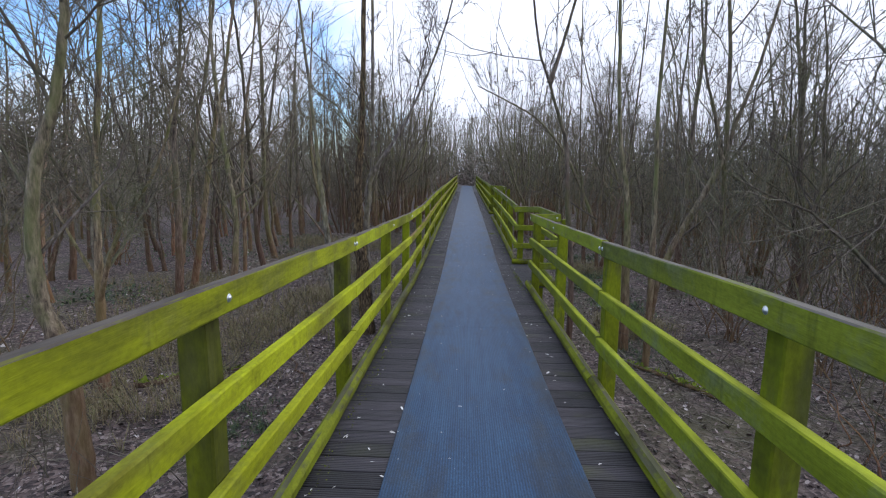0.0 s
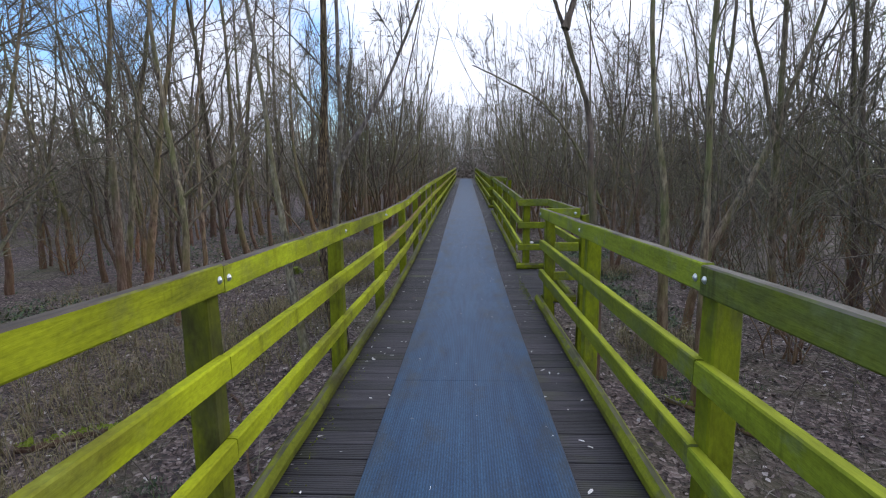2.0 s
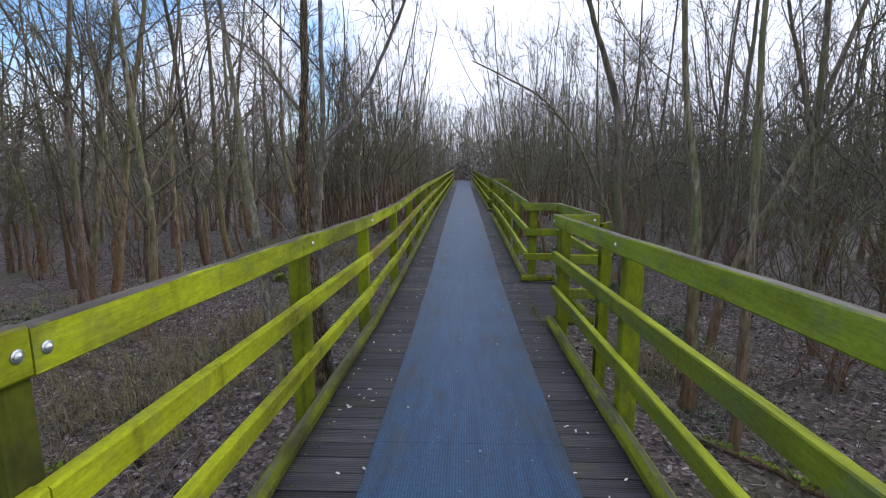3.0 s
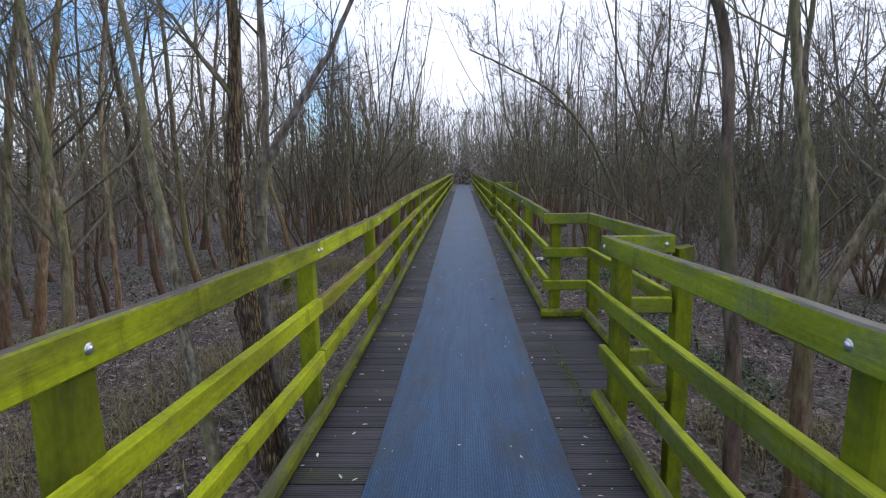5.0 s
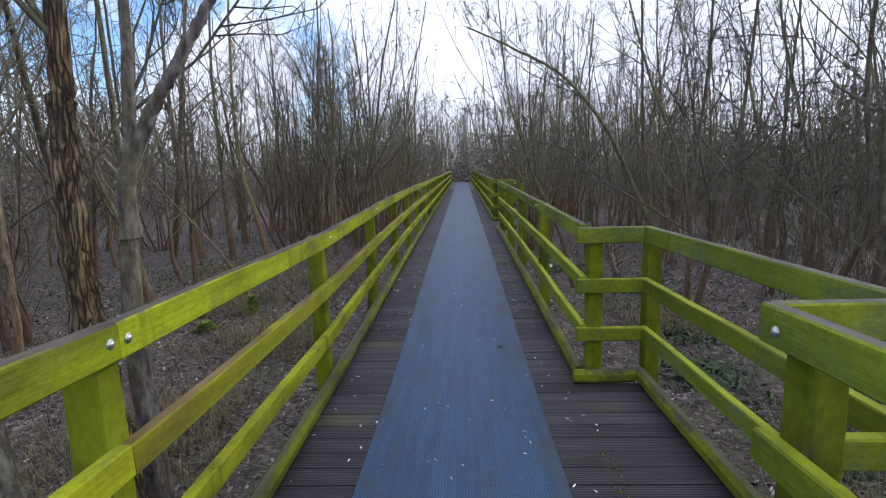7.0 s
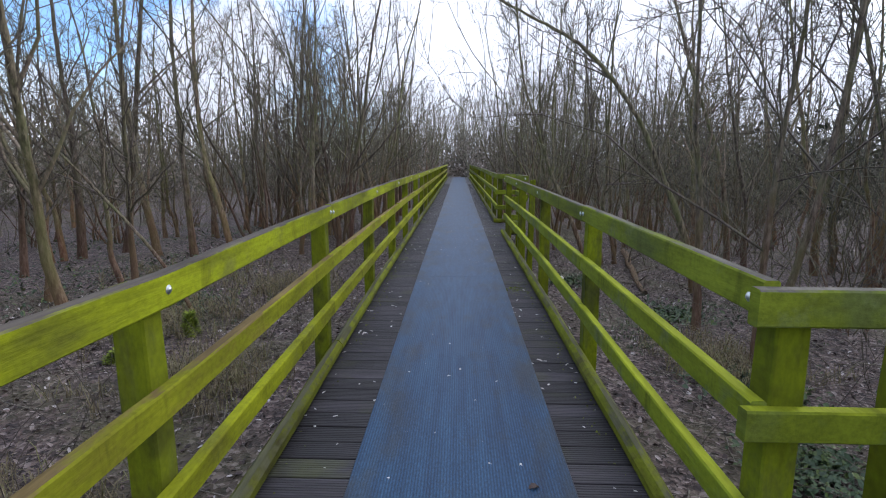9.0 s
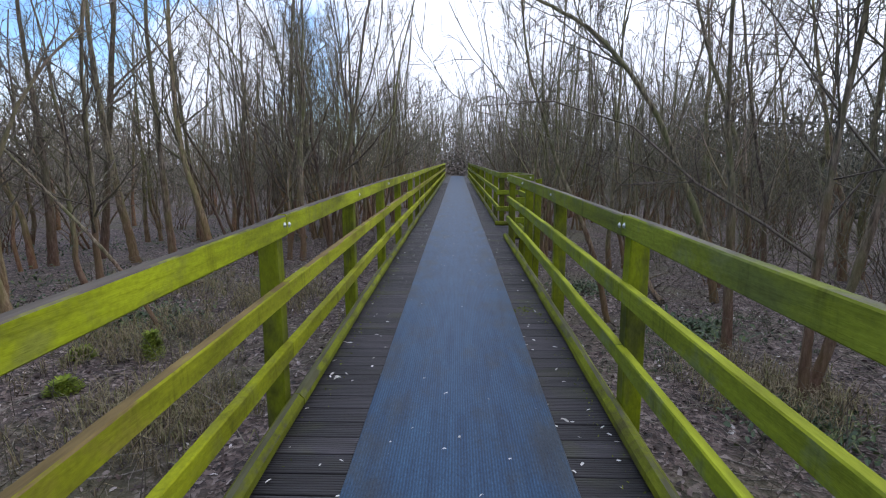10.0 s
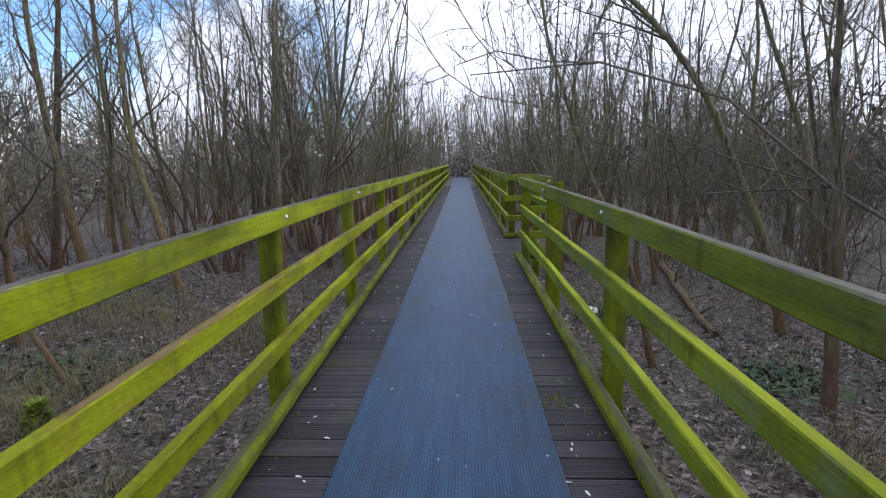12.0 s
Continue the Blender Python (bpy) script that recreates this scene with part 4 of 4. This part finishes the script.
CHIP = [(-1, 0, 0), (-0.5, -0.35, 0.1), (0.6, -0.3, 0.1), (1, 0, 0), (0.5, 0.3, 0.1), (-0.6, 0.35, 0.12)]


def on_ground(x_range, y_range):
    def place(rng):
        x, y = rng.uniform(*x_range), rng.uniform(*y_range)
        return x, y, ground(x, y)
    return place


scatter_cards("leaf_litter", 42000, on_ground((-8, 7), (1.0, 25)), (0.014, 0.04), LEAF, LITTER, "fallen brown leaves on the woodland floor", "leaves", seed=2)
twig_tangle("fallen_twigs", 3200, on_ground((-9, 8), (1, 26)), (0.2, 1.3), (0.0025, 0.008), 21, "dead twigs and stalks strewn on the ground", "twigs")


def brush(number, seed):
    """Low dead stalks and bramble canes standing and arching over the ground beside the walk."""
    rng = np.random.default_rng(seed)
    V, F = [], []
    for _ in range(number):
        side = 1 if rng.random() < 0.45 else -1
        x, y = side * (1.9 + rng.gamma(1.6, 1.6)), rng.uniform(2, 28)
        d = rng.normal(0, 0.6, 3)
        d[2] = abs(d[2]) + 0.35
        cane = wander(rng, (x, y, ground(x, y) - 0.02), d, rng.uniform(0.3, 1.3), 4, 0.12, -0.09)
        tube(V, F, cane, np.linspace(rng.uniform(0.003, 0.007), 0.002, 5), 3)
    tagged(new("brush", mesh_from("brush", *join(V, F), TWIG, True)), "dead stalks and bare bramble canes by the boardwalk", "undergrowth", kind="stuff")


brush(2600, 51)


def in_patches(patches):
    def place(rng):
        cx, cy, r = patches[rng.integers(len(patches))]
        x, y = rng.normal(cx, r * 0.5), rng.normal(cy, r * 0.5)
        return x, y, ground(x, y)
    return place


tufts("dry_grass", 2200, in_patches([(-4.2, 6.8, 1.4), (-3.6, 8.6, 1.2), (-5.8, 8.2, 1.8), (-3.2, 10.2, 0.9), (-4.6, 5.0, 1.2), (-6.5, 11.0, 2.0), (-3.0, 13.0, 0.9), (-4.6, 15.2, 1.3), (-3.4, 17.6, 1.3), (3.0, 8.4, 0.6), (3.4, 13.6, 0.8), (-6.0, 18.5, 1.6)]), (0.12, 0.34), STRAW, 31, "bleached tufts of dry winter grass", "grass", 0.6)
tufts("moss_sprigs", 700, in_patches([(2.9, 7.2, 0.8), (3.4, 10.4, 0.7), (-2.6, 4.6, 0.7), (-4.4, 15.6, 0.8), (2.7, 14.6, 0.9), (4.4, 16.2, 1.2)]), (0.03, 0.09), GREEN, 32, "short green sprigs of moss and seedlings", "moss", 0.6)
scatter_cards("ground_ivy", 9000, in_patches([(2.9, 11.4, 0.5), (3.3, 13.0, 0.6), (3.2, 9.6, 0.6), (-5.2, 16.2, 1.0), (-8.5, 16, 2.6), (-7, 19.5, 2.2), (-10, 17, 3.0), (-11, 23, 3.0), (-7.5, 26, 2.5), (-8, 10, 1.4), (6.5, 12, 2.0), (3.6, 15.8, 0.7), (2.6, 18.6, 0.7)]), (0.02, 0.045), LEAF, GREEN, "dark green ivy and bramble leaves near the ground", "ivy", lift=0.07, tilt=0.6, seed=33)


def on_deck(rng):
    x, y = rng.uniform(-0.85, 0.85), rng.uniform(-1, 24)
    return x, y, deck(y) + 0.004


scatter_cards("deck_debris", 900, on_deck, (0.005, 0.021), CHIP, SPECK, "pale flecks of leaf and twig on the deck", "debris", lift=0.006, tilt=0.15, seed=3)


# ---------------------------------------------------------------- small things beside the walk
def stump(x, y, height, radius, seed, label):
    """A rotten stump with a ragged top, shaggy with moss."""
    thing = tagged(new("tree_stump"), label, "stump")
    rng = np.random.default_rng(seed)
    bm = bmesh.new()
    rings, sides = 7, 14
    loops = []
    for i in range(rings):
        s = i / (rings - 1)
        lp = []
        for j in range(sides):
            a = j * 2 * math.pi / sides
            r = radius * (1.6 - 1.15 * s ** 0.9) * (1 + 0.22 * math.sin(2 * a + seed) + rng.normal(0, 0.09))
            top = rng.uniform(-0.18, 0.1) * height if i == rings - 1 else 0
            lp.append(bm.verts.new((math.cos(a) * r, math.sin(a) * r, height * s - 0.1 * (1 - s) + top)))
        loops.append(lp)
    for lo, hi in zip(loops, loops[1:]):
        for j in range(sides):
            bm.faces.new((lo[j], lo[(j + 1) % sides], hi[(j + 1) % sides], hi[j]))
    centre = bm.verts.new((0, 0, height * 0.75))
    for j in range(sides):
        bm.faces.new((loops[-1][j], loops[-1][(j + 1) % sides], centre))
    part("wood", bm, DECK_MOSS, thing)
    V, F = [], []
    for i in range(760):
        a, h = rng.uniform(0, 6.283), rng.uniform(0.05, 1.0) * height
        r = radius * (1.6 - 1.15 * (h / height) ** 0.9) * 0.95
        o = np.array((math.cos(a) * r, math.sin(a) * r, h))
        d = np.array((math.cos(a), math.sin(a), rng.uniform(-0.2, 0.9))) * rng.uniform(0.02, 0.07)
        w = np.array((-math.sin(a), math.cos(a), 0)) * rng.uniform(0.008, 0.018)
        V.append(np.array((o - w, o + w, o + d + w * 0.4, o + d - w * 0.4)))
        F.append(np.array(((0, 1, 2, 3),)))
    tagged(child("moss", mesh_from("moss", *join(V, F), MOSS), thing, None, "bright green moss cushion"), kind="stuff")
    thing.matrix_basis = pose(x, y, ground(x, y))
    return thing


DECK_MOSS = material("deck_moss", island_colours([(0.0, (0.08, 0.10, 0.012)), (0.6, (0.13, 0.16, 0.015)), (1.0, (0.2, 0.24, 0.02))], 0.9))
MOSS = material("bright_moss", island_colours([(0.0, (0.11, 0.15, 0.012)), (0.6, (0.19, 0.26, 0.018)), (1.0, (0.30, 0.37, 0.03))], 0.9))
stump(-3.95, 14.6, 0.36, 0.075, 3, "small rotten stump shaggy with bright moss")
stump(-4.35, 13.6, 0.14, 0.11, 4, "low mossy stump among fallen twigs")
stump(-4.9, 14.6, 0.12, 0.10, 5, "low rounded stump under green moss")


def fallen_log(a, b, radius, seed, label, moss=0):
    """A crooked dead limb lying on the ground."""
    rng = np.random.default_rng(seed)
    thing = tagged(new("fallen_log"), label, "log")
    pts = []
    for s in np.linspace(0, 1, 9):
        x, y = a[0] + (b[0] - a[0]) * s + rng.normal(0, 0.04), a[1] + (b[1] - a[1]) * s + rng.normal(0, 0.04)
        pts.append((x - a[0], y - a[1], ground(x, y) + radius * 0.7 - ground(*a)))
    V, F = [], []
    tube(V, F, pts, np.linspace(radius, radius * 0.55, 9) * (1 + rng.normal(0, 0.06, 9)), 9)
    child("limb", mesh_from("limb", *join(V, F), BARK, True), thing)
    for _ in range(4):
        V, F = [], []
        p, ax = along(np.array(pts), rng.uniform(0.2, 0.9))
        d = outward(rng, ax, 0.9)
        d[2] = abs(d[2]) + 0.1
        tube(V, F, wander(rng, p, d, rng.uniform(0.3, 0.8), 3, 0.15, 0.0), np.linspace(radius * 0.3, 0.004, 4), 5)
        child("side_branch", mesh_from("side_branch", *join(V, F), TWIG, True), thing)
    if moss:
        V, F = [], []
        for _ in range(moss):
            p, _ax = along(np.array(pts), rng.uniform(0, 1))
            o = p + np.array((rng.normal(0, radius * 0.5), rng.normal(0, radius * 0.5), radius * 0.85))
            w, d = rng.normal(0, 0.02, 3) * (1, 1, 0.2), rng.normal(0, 0.02, 3) + (0, 0, 0.02)
            V.append(np.array((o - w, o + w, o + d + w * 0.4, o + d - w * 0.4)))
            F.append(np.array(((0, 1, 2, 3),)))
        tagged(child("moss", mesh_from("moss", *join(V, F), MOSS), thing, None, "bright green moss"), kind="stuff")
    thing.matrix_basis = pose(a[0], a[1], ground(*a))
    return thing


fallen_log((5.0, 22.6), (3.75, 17.4), 0.09, 1, "dark rotting log lying in the leaf litter")
fallen_log((-4.5, 5.6), (-3.1, 6.4), 0.05, 2, "mossy fallen branch on the woodland floor", 260)
fallen_log((-3.4, 12.6), (-2.3, 13.4), 0.022, 3, "pale broken branch lying on leaf litter")
fallen_log((3.4, 5.2), (2.4, 6.6), 0.04, 4, "dead branch with moss on the leaf litter", 150)
fallen_log((-2.9, 7.0), (-1.9, 5.2), 0.02, 5, "thin pale dead branch on the ground")


def litter_packet(x, y):
    """A crumpled white packet with a yellow panel, dropped on the leaves."""
    thing = tagged(new("litter_packet"), "crumpled white and yellow packet on the leaf litter", "litter")
    for name, mat_, size, spot, seed in (("packet", PACKET_WHITE, 0.11, (0, 0, 0.07), 1), ("panel", PACKET_YELLOW, 0.075, (0.09, -0.05, 0.04), 2)):
        bm = bmesh.new()
        bmesh.ops.create_icosphere(bm, subdivisions=3, radius=size)
        for v in bm.verts:
            n = noise.noise(v.co * 14 + Vector((seed * 5, 0, 0))) * 0.45 + noise.noise(v.co * 40) * 0.2
            v.co *= 1 + n
            v.co.z *= 0.65
        part(name, bm, mat_, thing, "yellow printed panel" if name == "panel" else "", pose(*spot))
    thing.matrix_basis = pose(x, y, ground(x, y))


PACKET_WHITE = material("white_packet", island_colours([(0.0, (0.78, 0.77, 0.74)), (1.0, (0.8, 0.79, 0.76))], 0.45))
PACKET_YELLOW = material("yellow_packet", island_colours([(0.0, (0.62, 0.42, 0.03)), (1.0, (0.65, 0.45, 0.04))], 0.45))
litter_packet(2.31, 18.7)


def deck_leaf(x, y, size, turn, material_, label):
    bm = bmesh.new()
    n = 9
    left, right, mid = [], [], []
    for i in range(n):
        s = i / (n - 1)
        w = size * 0.33 * math.sin(math.pi * min(1, s * 1.05)) ** 0.8 * (1 + 0.25 * math.sin(s * 19)) + 0.0008
        z = 0.006 + 0.012 * math.sin(s * 3.1)
        mid.append(bm.verts.new((s * size - size / 2, 0, z)))
        left.append(bm.verts.new((s * size - size / 2, w, z + 0.006)))
        right.append(bm.verts.new((s * size - size / 2, -w, z + 0.005)))
    for i in range(n - 1):
        bm.faces.new((mid[i], mid[i + 1], left[i + 1], left[i]))
        bm.faces.new((right[i], right[i + 1], mid[i + 1], mid[i]))
    me = bpy.data.meshes.new("fallen_leaf")
    bm.to_mesh(me)
    bm.free()
    me.materials.append(material_)
    tagged(new("fallen_leaf", me), label, "leaf").matrix_basis = pose(x, y, deck(y) + 0.002, 0, 0, turn)


deck_leaf(-0.86 + 0.12, 11.48, 0.05, 40, SPECK, "curled pale dead leaf on the deck boards")
deck_leaf(-0.60, 7.05, 0.06, 70, LITTER, "curled brown dead leaf on the deck boards")
deck_leaf(0.36, 9.6, 0.05, 15, LITTER, "small brown dead leaf on the deck")


def moss_patch(x, y, rx, ry, number, seed):
    rng = np.random.default_rng(seed)
    V, F = [], []
    for _ in range(number):
        px, py = rng.normal(x, rx), rng.normal(y, ry)
        if abs(px) > 0.83:
            continue
        w, d = rng.normal(0, 0.004, 3) * (1, 1, 0), rng.normal(0, 0.005, 3) + (0, 0, 0.003)
        o = np.array((px, py, deck(py) + 0.001))
        V.append(np.array((o - w, o + w, o + d + w * 0.5, o + d - w * 0.5)))
        F.append(np.array(((0, 1, 2, 3),)))
    tagged(new("deck_moss", mesh_from("deck_moss", *join(V, F), DECK_MOSS)), "thin patch of green moss on the deck boards", "moss", kind="stuff")


moss_patch(0.66, 12.95, 0.07, 0.10, 260, 1)
moss_patch(0.80, 7.3, 0.03, 0.5, 700, 2)
moss_patch(-0.80, 3.0, 0.03, 1.2, 360, 3)
moss_patch(0.78, 12.0, 0.03, 1.5, 300, 4)
moss_patch(-0.78, 13.5, 0.03, 1.5, 300, 5)


# ---------------------------------------------------------------- deck boards and grip mat
deck_thing = tagged(new("boardwalk"), "raised timber boardwalk deck with a blue-grey grip mat", "boardwalk", kind="structure")
PITCH = 0.147
PLAIN, WIDE = plank_mesh(-0.95, 0.95, PITCH), plank_mesh(-0.95, BAY_X + 0.02, PITCH)
y = -4.6
rest_v, rest_f = [], []
count = 0
while y < END:
    wide = any(a + 0.06 < y < b - 0.2 for a, b in BAYS)
    tilt = math.degrees(math.atan2(deck(y + PITCH) - deck(y), PITCH))
    if count < 290:
        jig = random.Random(count)
        child("plank", WIDE if wide else PLAIN, deck_thing, pose(jig.uniform(-0.008, 0.008), y, deck(y) + jig.uniform(-0.0015, 0.0015), tilt, jig.uniform(-0.08, 0.08), 0))
    else:
        s, d, z, z2 = len(rest_v), PITCH - 0.007, deck(y), deck(y + PITCH)
        rest_v += [(-0.95, y, z), (0.95, y, z), (0.95, y + d, z2), (-0.95, y + d, z2), (-0.95, y, z - 0.04), (0.95, y, z - 0.04), (0.95, y + d, z2 - 0.04), (-0.95, y + d, z2 - 0.04)]
        rest_f += [(s, s + 1, s + 2, s + 3), (s + 4, s + 5, s + 1, s), (s + 5, s + 6, s + 2, s + 1), (s + 6, s + 7, s + 3, s + 2), (s + 7, s + 4, s, s + 3)]
    y += PITCH
    count += 1
if rest_v:
    tagged(child("far_planks", mesh_from("far_planks", rest_v, rest_f, PLANK), deck_thing), kind="stuff")

MAT_L, MAT_R = -0.472, 0.545
y = -4.5
while y < END - 0.1:
    y2 = min(y + 9.0, END - 0.05)
    pts = [(0, y + (y2 - y) * i / 30, deck(y + (y2 - y) * i / 30) + 0.007) for i in range(31)]
    child("grip_mat", sweep("grip_mat", [(p[0] + (MAT_L + MAT_R) / 2, p[1] - (0.002 if i == 30 else 0), p[2]) for i, p in enumerate(pts)], (MAT_R - MAT_L) / 2, 0.005, 0.003, MAT, 0.0006, seed=int(y * 10)), deck_thing)
    y = y2
for x in (-0.8, 0.0, 0.8):
    child("beam", sweep("beam", [(x, yy, deck(yy) - 0.04 - 0.076) for yy, _ in PROFILE[1:-1]] + [(x, END, deck(END) - 0.116)], 0.04, 0.075, 0.004, POST, 0.0), deck_thing)
